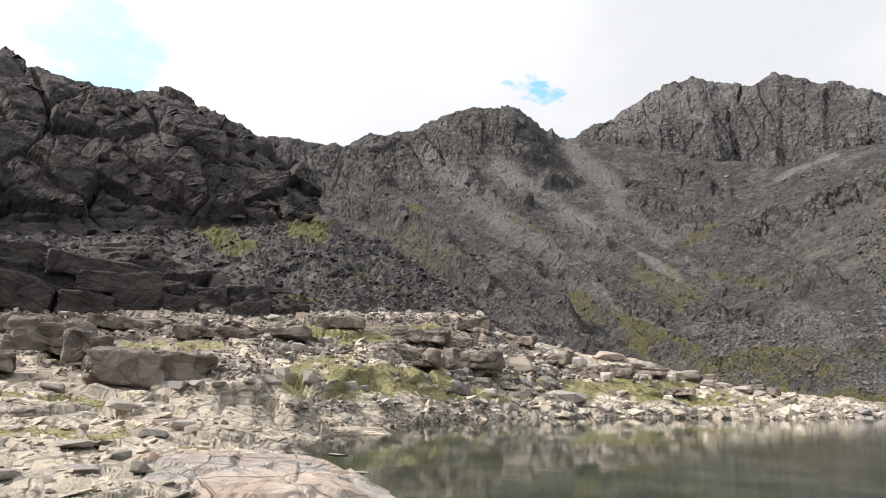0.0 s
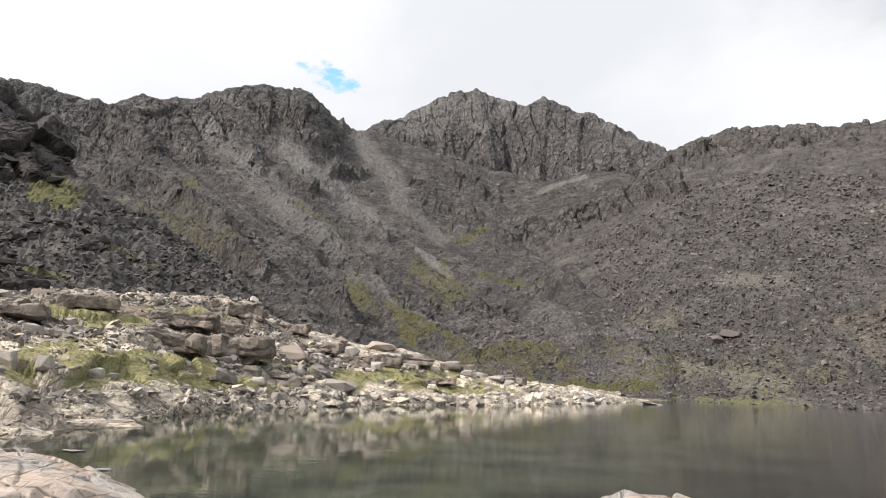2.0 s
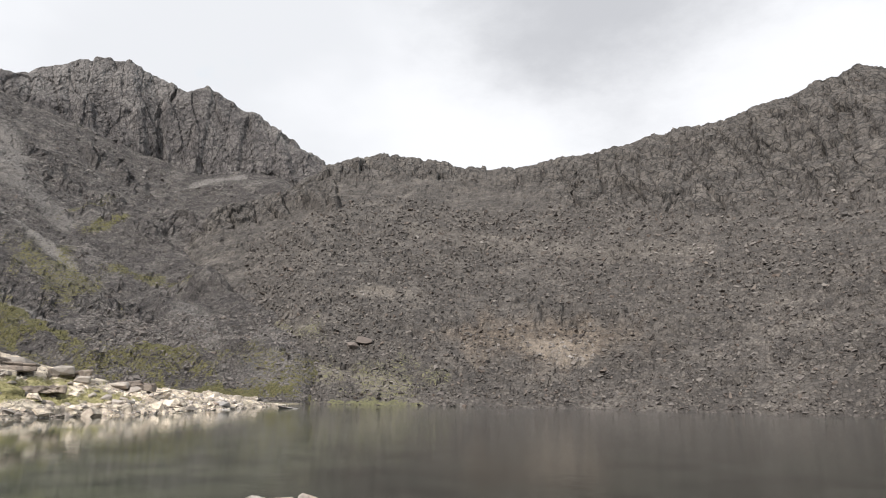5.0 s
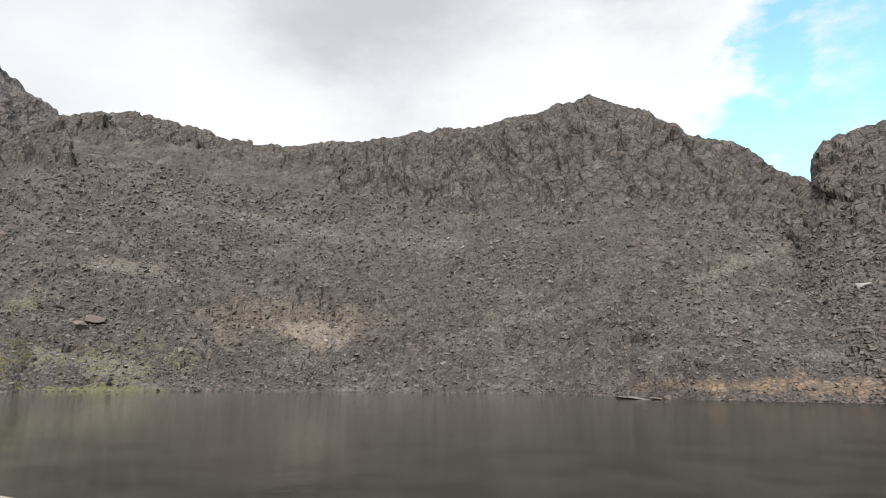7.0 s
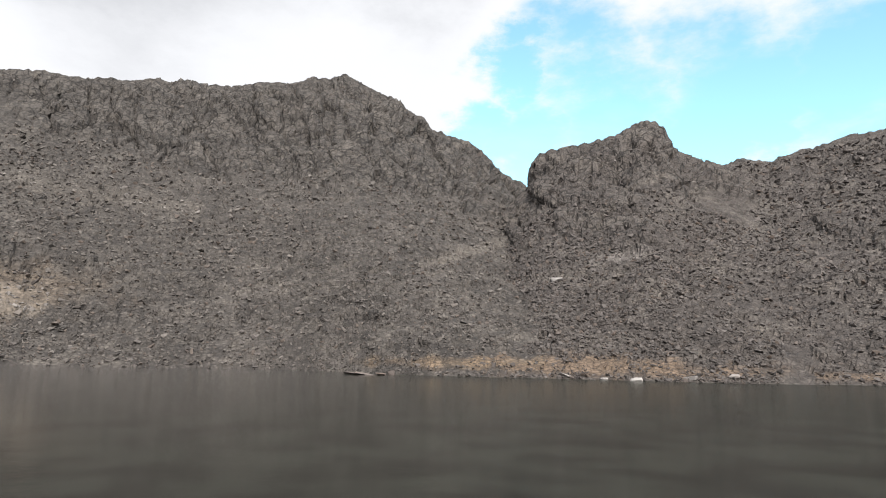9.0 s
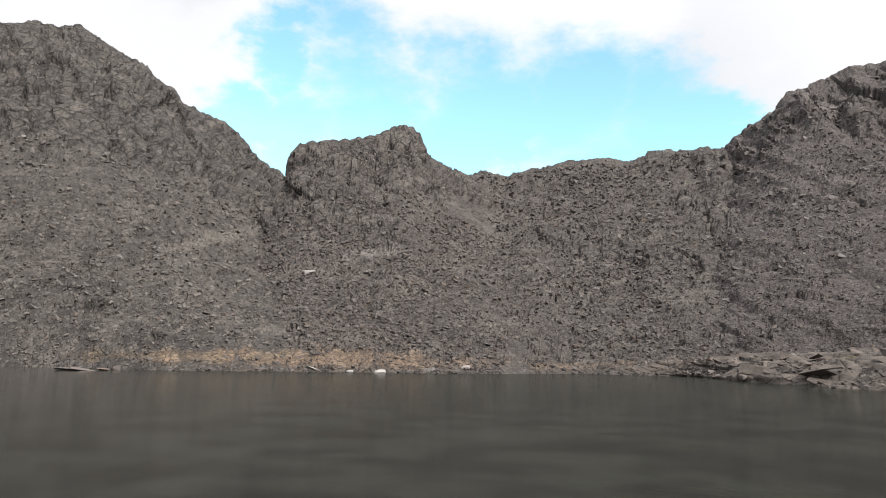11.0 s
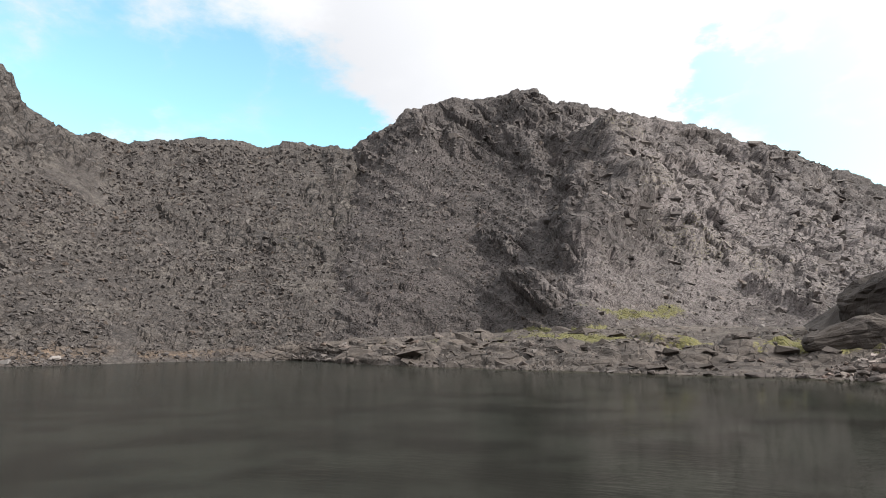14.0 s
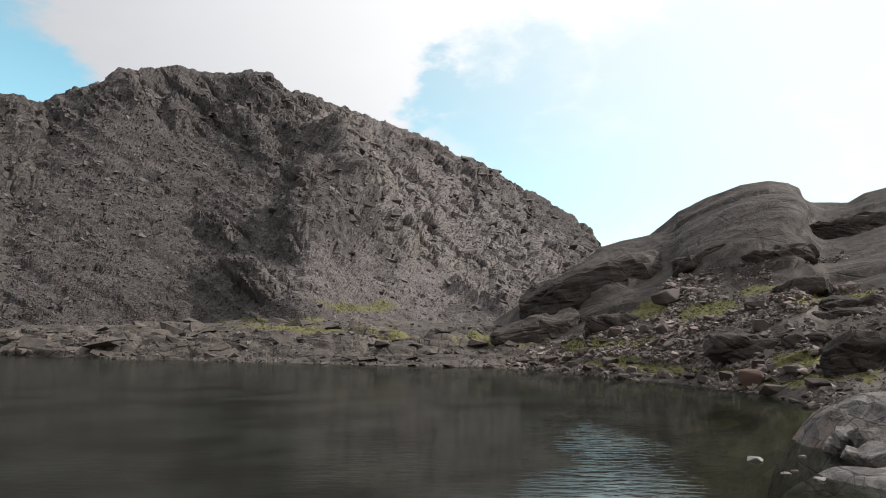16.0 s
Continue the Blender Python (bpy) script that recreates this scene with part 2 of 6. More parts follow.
water_mat, t, b = principled("loch_water")
t.nodes.remove(b)
at = t.nodes.new("ShaderNodeTexCoord").outputs["Object"]
swell = node(t, "ShaderNodeTexNoise", Vector=at, Scale=0.9, Detail=4.0, Roughness=0.55).outputs[0]
ripple = node(t, "ShaderNodeTexNoise", Vector=at, Scale=4.5, Detail=3.0, Roughness=0.6).outputs[0]
gust = node(t, "ShaderNodeAttribute", attribute_name="gust").outputs["Fac"]
ruffle = node(t, "ShaderNodeAttribute", attribute_name="ruffle").outputs["Fac"]
h = math_node(t, "MULTIPLY", math_node(t, "MULTIPLY_ADD", ripple, 0.4, swell), math_node(t, "MULTIPLY_ADD", ruffle, 0.7, 0.3))
wavelets = node(t, "ShaderNodeTexNoise", Vector=node(t, "ShaderNodeVectorMath", operation="MULTIPLY", i0=at, i1=(1.5, 5.2, 1.0)).outputs[0], Scale=1.0, Detail=2.5, Roughness=0.5).outputs[0]
h = math_node(t, "ADD", h, math_node(t, "MULTIPLY", math_node(t, "MULTIPLY", ramp(t, wavelets, 0.4, 0.62), gust), 3.4))
bump = node(t, "ShaderNodeBump", Strength=0.04, Distance=0.3, Height=h).outputs[0]
shallow = node(t, "ShaderNodeAttribute", attribute_name="shallow").outputs["Fac"]
xyz = node(t, "ShaderNodeSeparateXYZ", i0=at)
deep = ramp(t, math_node(t, "MULTIPLY_ADD", xyz.outputs[0], -0.6, xyz.outputs[1]), 4.0, 14.0)
peaty = mix_rgb(t, deep, (0.016, 0.0165, 0.014), (0.032, 0.037, 0.027))
silty = mix_rgb(t, deep, (0.027, 0.029, 0.024), (0.07, 0.077, 0.052))
murk = node(t, "ShaderNodeBsdfDiffuse", Color=mix_rgb(t, ramp(t, node(t, "ShaderNodeTexNoise", Vector=at, Scale=0.3, Detail=7.0, Roughness=0.65).outputs[0], 0.4, 0.6), peaty, silty)).outputs[0]
clear = node(t, "ShaderNodeBsdfTransparent", Color=(0.62, 0.66, 0.55, 1)).outputs[0]
body = node(t, "ShaderNodeMixShader", i0=shallow, i1=murk, i2=clear).outputs[0]
gloss = node(t, "ShaderNodeBsdfGlossy", Color=(1, 1, 1, 1), Roughness=math_node(t, "MULTIPLY_ADD", math_node(t, "MULTIPLY", ruffle, math_node(t, "SUBTRACT", 1.0, gust, clamp=True)), 0.1, 0.009), Normal=bump).outputs[0]
sheen = math_node(t, "MULTIPLY", node(t, "ShaderNodeFresnel", IOR=1.33, Normal=bump).outputs[0], math_node(t, "MAXIMUM", gust, ramp(t, node(t, "ShaderNodeSeparateXYZ", i0=at).outputs[1], -30.0, 25.0, 0.45, 1.0)))
surface = node(t, "ShaderNodeMixShader", i0=sheen, i1=body, i2=gloss).outputs[0]
t.links.new(surface, t.nodes["Material Output"].inputs[0])


# ---- noise on arrays of points ----
def lattice(i, j, k, seed):
    n = (i * 73856093) ^ (j * 19349663) ^ (k * 83492791) ^ (seed * 2654435761)
    n = (n ^ (n >> 13)) * 1274126177 & 0x7FFFFFFF
    return ((n ^ (n >> 16)) & 0xFFFF) / 65535.0


def smooth_noise(p, seed=0):
    """Value noise from 0 to 1 at the rows of p."""
    i = np.floor(p).astype(np.int64)
    f = p - i
    f = f * f * f * (f * (f * 6 - 15) + 10)
    out = np.zeros(len(p))
    for a in (0, 1):
        for b_ in (0, 1):
            for c in (0, 1):
                w = (f[:, 0] if a else 1 - f[:, 0]) * (f[:, 1] if b_ else 1 - f[:, 1]) * (f[:, 2] if c else 1 - f[:, 2])
                out += w * lattice(i[:, 0] + a, i[:, 1] + b_, i[:, 2] + c, seed)
    return out


def fractal(p, octaves, seed=0, ridged=False):
    """Summed noise from about -1 to 1."""
    out, gain, total = np.zeros(len(p)), 1.0, 0.0
    for o in range(octaves):
        n = smooth_noise(p * 2 ** o + 17.3 * o, seed + o) * 2 - 1
        out += gain * (1 - 2 * np.abs(n) if ridged else n)
        total, gain = total + gain, gain * 0.52
    return out / total


def blocky(p, seed=0, tilt=0.8, crack=0.25):
    """Jointed rock: every cell is a tilted facet at a height of its own, with a groove between cells."""
    i = np.floor(p).astype(np.int64)
    f1 = np.full(len(p), 9.0)
    f2 = np.full(len(p), 9.0)
    high = np.zeros(len(p))
    lean = np.zeros(len(p))
    for a in (-1, 0, 1):
        for b_ in (-1, 0, 1):
            for c in (-1, 0, 1):
                x, y, z = i[:, 0] + a, i[:, 1] + b_, i[:, 2] + c
                d = p - np.stack([x + lattice(x, y, z, seed), y + lattice(x, y, z, seed + 1), z + lattice(x, y, z, seed + 2)], 1)
                q = np.sqrt((d * d).sum(1))
                closer = q < f1
                f2 = np.where(closer, f1, np.minimum(f2, q))
                f1 = np.where(closer, q, f1)
                high = np.where(closer, lattice(x, y, z, seed + 3) * 2 - 1, high)
                s = d[:, 0] * (lattice(x, y, z, seed + 4) * 2 - 1) + d[:, 1] * (lattice(x, y, z, seed + 5) * 2 - 1) + d[:, 2] * (lattice(x, y, z, seed + 6) * 2 - 1)
                lean = np.where(closer, s, lean)
    return high * 0.7 + lean * tilt - crack * np.clip(1 - (f2 - f1) / 0.12, 0, 1)


def plates(s, v, seed=0, tilt=0.9):
    """Jointed rock face in two directions: for each point the height of its plate, and the gap to the next plate."""
    p = np.stack([s, v, 0 * s], 1)
    s = s + 0.45 * fractal(p * 0.8, 2, seed + 81)
    v = v + 0.45 * fractal(p * 0.8, 2, seed + 87)
    i, j = np.floor(s).astype(np.int64), np.floor(v).astype(np.int64)
    f1, f2 = np.full(len(s), 9.0), np.full(len(s), 9.0)
    high, lean = np.zeros(len(s)), np.zeros(len(s))
    for a in (-1, 0, 1):
        for b_ in (-1, 0, 1):
            x, y = i + a, j + b_
            dx, dy = s - x - lattice(x, y, x * 0, seed), v - y - lattice(x, y, x * 0, seed + 1)
            q = np.hypot(dx, dy)
            closer = q < f1
            f2 = np.where(closer, f1, np.minimum(f2, q))
            f1 = np.where(closer, q, f1)
            high = np.where(closer, lattice(x, y, x * 0, seed + 3) * 2 - 1, high)
            lean = np.where(closer, dx * (lattice(x, y, x * 0, seed + 4) * 2 - 1) + dy * (lattice(x, y, x * 0, seed + 5) * 2 - 1), lean)
    return high * 0.7 + lean * tilt, f2 - f1


def stroke(az, el, rag, a0, e0, a1, e1, half):
    """How far each point lies in a band of a half width along a line between two places on the slope."""
    dx, dy = a1 - a0, e1 - e0
    f = np.clip(((az - a0) * dx + (el - e0) * dy) / (dx * dx + dy * dy + 1e-9), 0, 1)
    d = np.hypot(az - a0 - f * dx, el - e0 - f * dy) / half + 0.35 * rag
    w = np.clip(1.45 - d, 0, 1)
    return w * w * (3 - 2 * w)


def along(rows, az, column=1):
    """The value of a column of rows at compass angles."""
    r = np.array(rows, float)
    return np.interp(az, r[:, 0], r[:, column])


def sheet(name, points, shape, mat, fields=(), soft=True):
    """A mesh of a grid of points, with number fields on its points."""
    n, k = shape
    i, j = np.meshgrid(np.arange(n - 1), np.arange(k - 1), indexing="ij")
    a = (i * k + j).ravel()
    quads = np.stack([a, a + k, a + k + 1, a + 1], 1)
    me = bpy.data.meshes.new(name)
    me.vertices.add(len(points))
    me.vertices.foreach_set("co", points.astype(np.float32).ravel())
    me.loops.add(len(quads) * 4)
    me.loops.foreach_set("vertex_index", quads.astype(np.int32).ravel())
    me.polygons.add(len(quads))
    me.polygons.foreach_set("loop_start", np.arange(0, len(quads) * 4, 4, dtype=np.int32))
    me.polygons.foreach_set("use_smooth", np.full(len(quads), soft))
    me.update(calc_edges=True)
    for field, values in fields:
        me.attributes.new(field, "FLOAT", "POINT").data.foreach_set("value", np.asarray(values, np.float32))
    me.materials.append(mat)
    return new(name, me)


def spots(list_of_spots, az, el, rag):
    """How far each point lies in one of the patches: compass angle, height angle, half widths, slant."""
    out = np.zeros(len(az))
    for a, e, wa, we, slant, strength in list_of_spots:
        du, dv = (az - a), (el - e) - slant * (az - a)
        d = np.sqrt((du / wa) ** 2 + (dv / we) ** 2)
        out = np.maximum(out, strength * np.clip(1.55 - d * 1.1 + rag * 1.1, 0, 1))
    return out


SURFACES = {}
COVER = {}
LEAN = np.array(Euler((0.22, -0.28, 0.5)).to_matrix())


def landform(name, mat, crest, far, base, step, rows, bend=0.3, back=0.8, rough=(), seed=1, edge=0.4, grass=(), pale=(), rust=(), crag=None, knobs=(), ribs=None, streak=0.0, bosses=(), strokes=(), runs=(), jag=0.0, worn=False):
    """A mountainside: it climbs from the base (compass angle, metres away, height) to a crest (compass angle, height angle) that lies far (compass angle, metres) off, and falls away behind it."""
    az = np.arange(crest[0][0], crest[-1][0] + step / 2, step)
    ease = np.exp(-np.linspace(-2, 2, 2 * max(1, int(1.6 / step)) + 1) ** 2)
    rb, zb, rc = (np.convolve(np.pad(v, len(ease) // 2, mode="edge"), ease / ease.sum(), "valid") for v in (along(base, az), along(base, az, 2), along(far, az)))
    zc = EYE + rc * np.tan(np.radians(along(crest, az)))
    # the crest is broken into small steps and teeth
    teeth = np.stack([az / 0.9 + 0.5 * fractal(np.stack([az, 0 * az, 0 * az], 1), 2, seed + 3), 0 * az, 0 * az], 1)
    tooth = lattice(np.floor(teeth[:, 0] * 1.7).astype(np.int64), np.zeros(len(az), np.int64), np.zeros(len(az), np.int64), seed) - 0.5
    zc = zc + rc * np.radians(jag) * (0.7 * tooth + 1.1 * fractal(teeth * 2.0, 3, seed + 5))
    # rows are spread evenly over the height angle, so that far slopes keep their detail
    fine = np.linspace(0, 1, 400)
    lift = np.degrees(np.arctan2(np.median(zb) + np.median(zc - zb) * (fine * (1 - bend) + bend * fine ** 2.4) - EYE, np.median(rb) + np.median(rc - rb) * fine))
    lift = (lift - lift[0]) / (lift[-1] - lift[0])
    u = np.interp(np.linspace(0, 1, rows), np.maximum.accumulate(0.75 * lift + 0.25 * fine) + fine * 1e-6, fine)
    wide = max(3, int(round(2.5 / step)))
    soft = np.exp(-np.linspace(-2, 2, 2 * wide + 1) ** 2)
    zs = np.convolve(np.pad(zc, wide, mode="edge"), soft / soft.sum(), "valid")
    behind = np.array([1.012, 1.03, 1.07, 1.15, 1.3, 1.6])
    a = np.repeat(az[:, None], rows + 6, 1)
    r = np.concatenate([rb[:, None] + (rc - rb)[:, None] * u, rc[:, None] * behind], 1)
    climb = u * (1 - bend) + bend * u ** 2.4
    top = np.clip((u - 0.8) / 0.2, 0, 1) ** 2
    z = np.concatenate([zb[:, None] + (zs - zb)[:, None] * climb + (zc - zs)[:, None] * top, zc[:, None] - back * (behind - 1) * rc[:, None]], 1)
    us = np.concatenate([u, np.ones(6)])[None].repeat(len(az), 0)
    p = np.stack([r * np.sin(np.radians(a)), r * np.cos(np.radians(a)), z], 2)
    du, dv = np.gradient(p, axis=0), np.gradient(p, axis=1)
    nrm = np.cross(dv, du)
    nrm /= np.linalg.norm(nrm, axis=2, keepdims=True) + 1e-9
    nrm *= np.sign(nrm[:, :, 2:3] + 1e-6)
    p, nrm, shape = p.reshape(-1, 3), nrm.reshape(-1, 3), r.shape
    us = us.ravel()
    flat = p.copy()
    push = np.zeros(len(p))
    hard = np.ones(len(p)) if crag is None else np.clip((us - along(crag, a.ravel()) + 0.12 * fractal(p / 40, 3, seed + 40)) / 0.08, 0, 1)
    el0 = np.degrees(np.arctan2(flat[:, 2] - EYE, np.hypot(flat[:, 0], flat[:, 1])))
    if ribs:
        slope, width, amount = ribs
        across = np.stack([(el0 - slope * a.ravel()) / width, 0.12 * a.ravel() / width, 0 * el0], 1)
        band = fractal(across, 3, seed + 71, True)
        push += amount * band * np.clip((1 - us) * 6, 0, 1)
    for ka, ke, wa, we, slant, high in knobs:
        dv = (el0 - ke) - slant * (a.ravel() - ka)
        d = np.sqrt(((a.ravel() - ka) / wa) ** 2 + (dv / np.where(dv < 0, we * 0.75, we)) ** 2) + 0.3 * fractal(p / (high * 1.5), 3, seed + 60)
        bulge = np.clip(1.3 - d, 0, 1)
        push += high * bulge * bulge * (3 - 2 * bulge)
        hard = np.maximum(hard, np.clip(bulge * 2, 0, 0.6))
    near = np.hypot(flat[:, 0], flat[:, 1]) / np.median(rc)
    tear = fractal(np.stack([a.ravel(), el0, 0 * el0], 1) / 1.3, 4, seed + 50)
    for a0, e0, a1, e1, half, high, firm in strokes:
        w = stroke(a.ravel(), el0, tear, a0, e0, a1, e1, half)
        push += 0.55 * high * near * w * np.clip((1 - us) * 8, 0, 1)
        hard = hard + (firm - hard) * np.clip(w * 1.6, 0, 1)
    for ka, ke, wa, we, slant, high in bosses:
        # a rounded slab with a smooth back and a steep, undercut rim
        dv = (el0 - ke) - slant * (a.ravel() - ka)
        d = (np.abs((a.ravel() - ka) / wa) ** 2.6 + np.abs(dv / we) ** 2.6) ** (1 / 2.6) + 0.1 * fractal(p / 6.0, 2, seed + 90)
        rim = np.clip((1.1 - d) / 0.28, 0, 1)
        push += high * (0.4 * rim * rim * (3 - 2 * rim) + 0.6 * np.clip(1.1 - d, 0, 1)) * np.clip((1 - us) * 5, 0, 1)
    for kind, size, amount, where in rough:
        if kind in ("plates", "beds"):
            wide_, tall, lean = size
            up = np.radians(el0) * np.median(rc)
            if kind == "beds":
                across, turn = np.radians(a.ravel()) * np.median(rc), radians(lean)
                n, cut = plates((across * math.cos(turn) + up * math.sin(turn)) / wide_, (up * math.cos(turn) - across * math.sin(turn)) / tall, seed)
            else:
                n, cut = plates((np.radians(a.ravel()) * np.median(rc) + lean * up) / wide_, up / (wide_ * tall), seed)
            seed += 11
            push += amount * near * (n - 0.7 * np.clip(1 - cut / 0.14, 0, 1)) * (hard if where == "crag" else 1.0)
            continue
        q = (p @ (LEAN if kind == "blocks" else np.eye(3))) / np.array(size if isinstance(size, tuple) else (size, size, size))
        n = blocky(q, seed) if kind == "blocks" else fractal(q, 4, seed, kind == "ridges")
        seed += 11
        push += amount * n * (hard if where == "crag" else 1 - hard if where == "scree" else 1.0)
    push *= np.clip(us / 0.05, 0.0, 1) * np.clip((1.0 - us) / 0.05, edge, 1)
    p = p + nrm * push[:, None]
    el = np.degrees(np.arctan2(flat[:, 2] - EYE, np.hypot(flat[:, 0], flat[:, 1])))
    rag = fractal(p / (np.hypot(p[:, 0], p[:, 1])[:, None] * 0.02 + 0.5), 4, seed + 7)
    lines = spots(pale, a.ravel(), el, rag)
    for a0, e0, a1, e1, half, strength in runs:
        lines = np.maximum(lines, strength * stroke(a.ravel(), el, tear, a0, e0, a1, e1, half))
    if ribs and streak:
        lines = np.maximum(lines, streak * np.clip((-band - 0.22 + 0.4 * rag) * 3, 0, 1) * np.clip(el / 6, 0, 1))
    fields = [("grass", spots(grass, a.ravel(), el, rag)), ("pale", lines), ("rust", spots(rust, a.ravel(), el, rag))]
    ob = sheet(name, p, shape, mat, fields + [("joint", hard)], worn)
    SURFACES[name] = (az, p.reshape(*shape, 3), rows, nrm.reshape(*shape, 3))
    COVER[name] = [values.reshape(shape) for field, values in fields] + [hard.reshape(shape)]
    return ob


def stone_material(name, dark, light, scale, warm=(0.3, 0.22, 0.16), cast=(1.012, 0.987, 1.02)):
    """Loose stones: each has a tone of its own, with lichen blotches and grain."""
    m, t, b = principled(name)
    at = t.nodes.new("ShaderNodeTexCoord").outputs["Object"]
    luck = math_node(t, "FRACT", math_node(t, "ADD", t.nodes.new("ShaderNodeNewGeometry").outputs["Random Per Island"], t.nodes.new("ShaderNodeObjectInfo").outputs["Random"]))
    grain = node(t, "ShaderNodeTexNoise", Vector=at, Scale=scale, Detail=6.0, Roughness=0.7).outputs[0]
    colour = mix_rgb(t, math_node(t, "MULTIPLY_ADD", luck, 0.75, math_node(t, "MULTIPLY_ADD", grain, 0.9, -0.33), clamp=True), dark, light)
    colour = mix_rgb(t, math_node(t, "MULTIPLY", ramp(t, math_node(t, "FRACT", math_node(t, "MULTIPLY", luck, 7.3)), 0.75, 1.0), 0.5), colour, warm)
    colour = mix_rgb(t, 1.0, colour, tuple(0.81 * c for c in cast), "MULTIPLY")
    t.links.new(colour, b.inputs["Base Color"])
    b.inputs["Roughness"].default_value = 0.88
    b.inputs["Specular IOR Level"].default_value = 0.25
    t.links.new(node(t, "ShaderNodeBump", Strength=0.6, Distance=0.4 / scale, Height=grain).outputs[0], b.inputs["Normal"])
    return m


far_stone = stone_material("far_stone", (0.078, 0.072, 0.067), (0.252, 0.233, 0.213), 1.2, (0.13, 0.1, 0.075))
mountain_stone = stone_material("mountain_stone", (0.065, 0.060, 0.056), (0.170, 0.155, 0.142), 1.5, (0.15, 0.11, 0.08))
headwall_stone = stone_material("headwall_stone", (0.058, 0.053, 0.048), (0.209, 0.193, 0.173), 1.5, (0.14, 0.105, 0.08))
headwall_block = stone_material("headwall_block", (0.067, 0.062, 0.057), (0.172, 0.160, 0.145), 1.2, (0.12, 0.098, 0.08))
talus_stone = stone_material("talus_stone", (0.044, 0.041, 0.039), (0.175, 0.163, 0.152), 2.0, (0.1, 0.08, 0.065))
# loose blocks by the crag, darkened the same way for cloud shade
cloud_shaded_stone = stone_material("cloud_shaded_stone", (0.026, 0.023, 0.023), (0.105, 0.097, 0.092), 2.0, (0.09, 0.07, 0.055))
crag_stone = stone_material("crag_stone", (0.083, 0.077, 0.071), (0.218, 0.202, 0.184), 1.2, (0.13, 0.105, 0.085))
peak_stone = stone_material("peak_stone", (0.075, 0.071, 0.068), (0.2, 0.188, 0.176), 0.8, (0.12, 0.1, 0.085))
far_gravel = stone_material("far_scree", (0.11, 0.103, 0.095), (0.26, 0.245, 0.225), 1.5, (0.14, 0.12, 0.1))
# pale scree, also the stones lightened for sun on the flank
pale_lit_stone = stone_material("pale_scree", (0.15, 0.14, 0.128), (0.32, 0.3, 0.272), 1.5, (0.2, 0.17, 0.14))
grey_stone = stone_material("grey_stone", (0.05, 0.048, 0.046), (0.26, 0.248, 0.232), 4.0, (0.2, 0.16, 0.13))
hill_stone = stone_material("hill_stone", (0.110, 0.094, 0.083), (0.453, 0.399, 0.351), 3.0, (0.24, 0.16, 0.12))
# shore stones and boulders are toned up too, for the sun on them
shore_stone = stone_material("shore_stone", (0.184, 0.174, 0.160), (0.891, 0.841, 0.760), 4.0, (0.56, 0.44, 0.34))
boulder_stone = stone_material("boulder_stone", (0.109, 0.103, 0.096), (0.547, 0.508, 0.463), 3.0, (0.36, 0.28, 0.22), cast=(1.03, 0.99, 0.97))
turf_blade = stone_material("turf_blades", (0.21, 0.195, 0.08), (0.44, 0.395, 0.2), 3.0, (0.5, 0.43, 0.26), cast=(1, 1, 1))


def hull_template(seed, points, square=0.75, bevel=0.0):
    """An angular rock of unit half size: the hull of scattered points, with worn edges if asked for."""
    rnd = random.Random(seed)
    bm = bmesh.new()
    for _ in range(points):
        v = Vector([rnd.uniform(-1, 1) for _ in range(3)])
        m = max(abs(c) for c in v)
        v = v / m * square + v.normalized() * (1 - square)
        bm.verts.new(v * rnd.uniform(0.86, 1.0))
    hull = bmesh.ops.convex_hull(bm, input=bm.verts)
    bmesh.ops.delete(bm, geom=list({g for g in hull["geom_interior"] + hull["geom_unused"] if isinstance(g, bmesh.types.BMVert)}), context="VERTS")
    if bevel:
        bmesh.ops.dissolve_limit(bm, angle_limit=0.18, verts=bm.verts, edges=bm.edges)
        bmesh.ops.bevel(bm, geom=bm.edges[:], offset=bevel, segments=1, affect="EDGES", clamp_overlap=True)
    bmesh.ops.triangulate(bm, faces=bm.faces)
    bmesh.ops.recalc_face_normals(bm, faces=bm.faces)
    bm.verts.index_update()
    co = np.array([v.co[:] for v in bm.verts])
    tri = np.array([[v.index for v in f.verts] for f in bm.faces])
    bm.free()
    return co, tri


PEBBLES = [hull_template(100 + i, 8, 0.78) for i in range(18)]


def tuft_template(seed, blades=9):
    """A tussock of grass: narrow bent blades from one foot."""
    rnd = random.Random(seed)
    co, tri = [], []
    for k in range(blades):
        turn, out, high = rnd.uniform(0, 6.3), rnd.uniform(0.4, 1.3), rnd.uniform(0.7, 1.5)
        x, y = math.cos(turn), math.sin(turn)
        foot = rnd.uniform(0.0, 0.5)
        co += [(x * foot - y * 0.16, y * foot + x * 0.16, -0.3), (x * foot + y * 0.16, y * foot - x * 0.16, -0.3), (x * (foot + out * 0.4), y * (foot + out * 0.4), high * 0.7), (x * (foot + out), y * (foot + out), high * 0.8)]
        b = 4 * k
        tri += [(b, b + 1, b + 2), (b + 1, b + 3, b + 2)]
    return np.array(co), np.array(tri)


TUFTS = [tuft_template(150 + i) for i in range(8)]


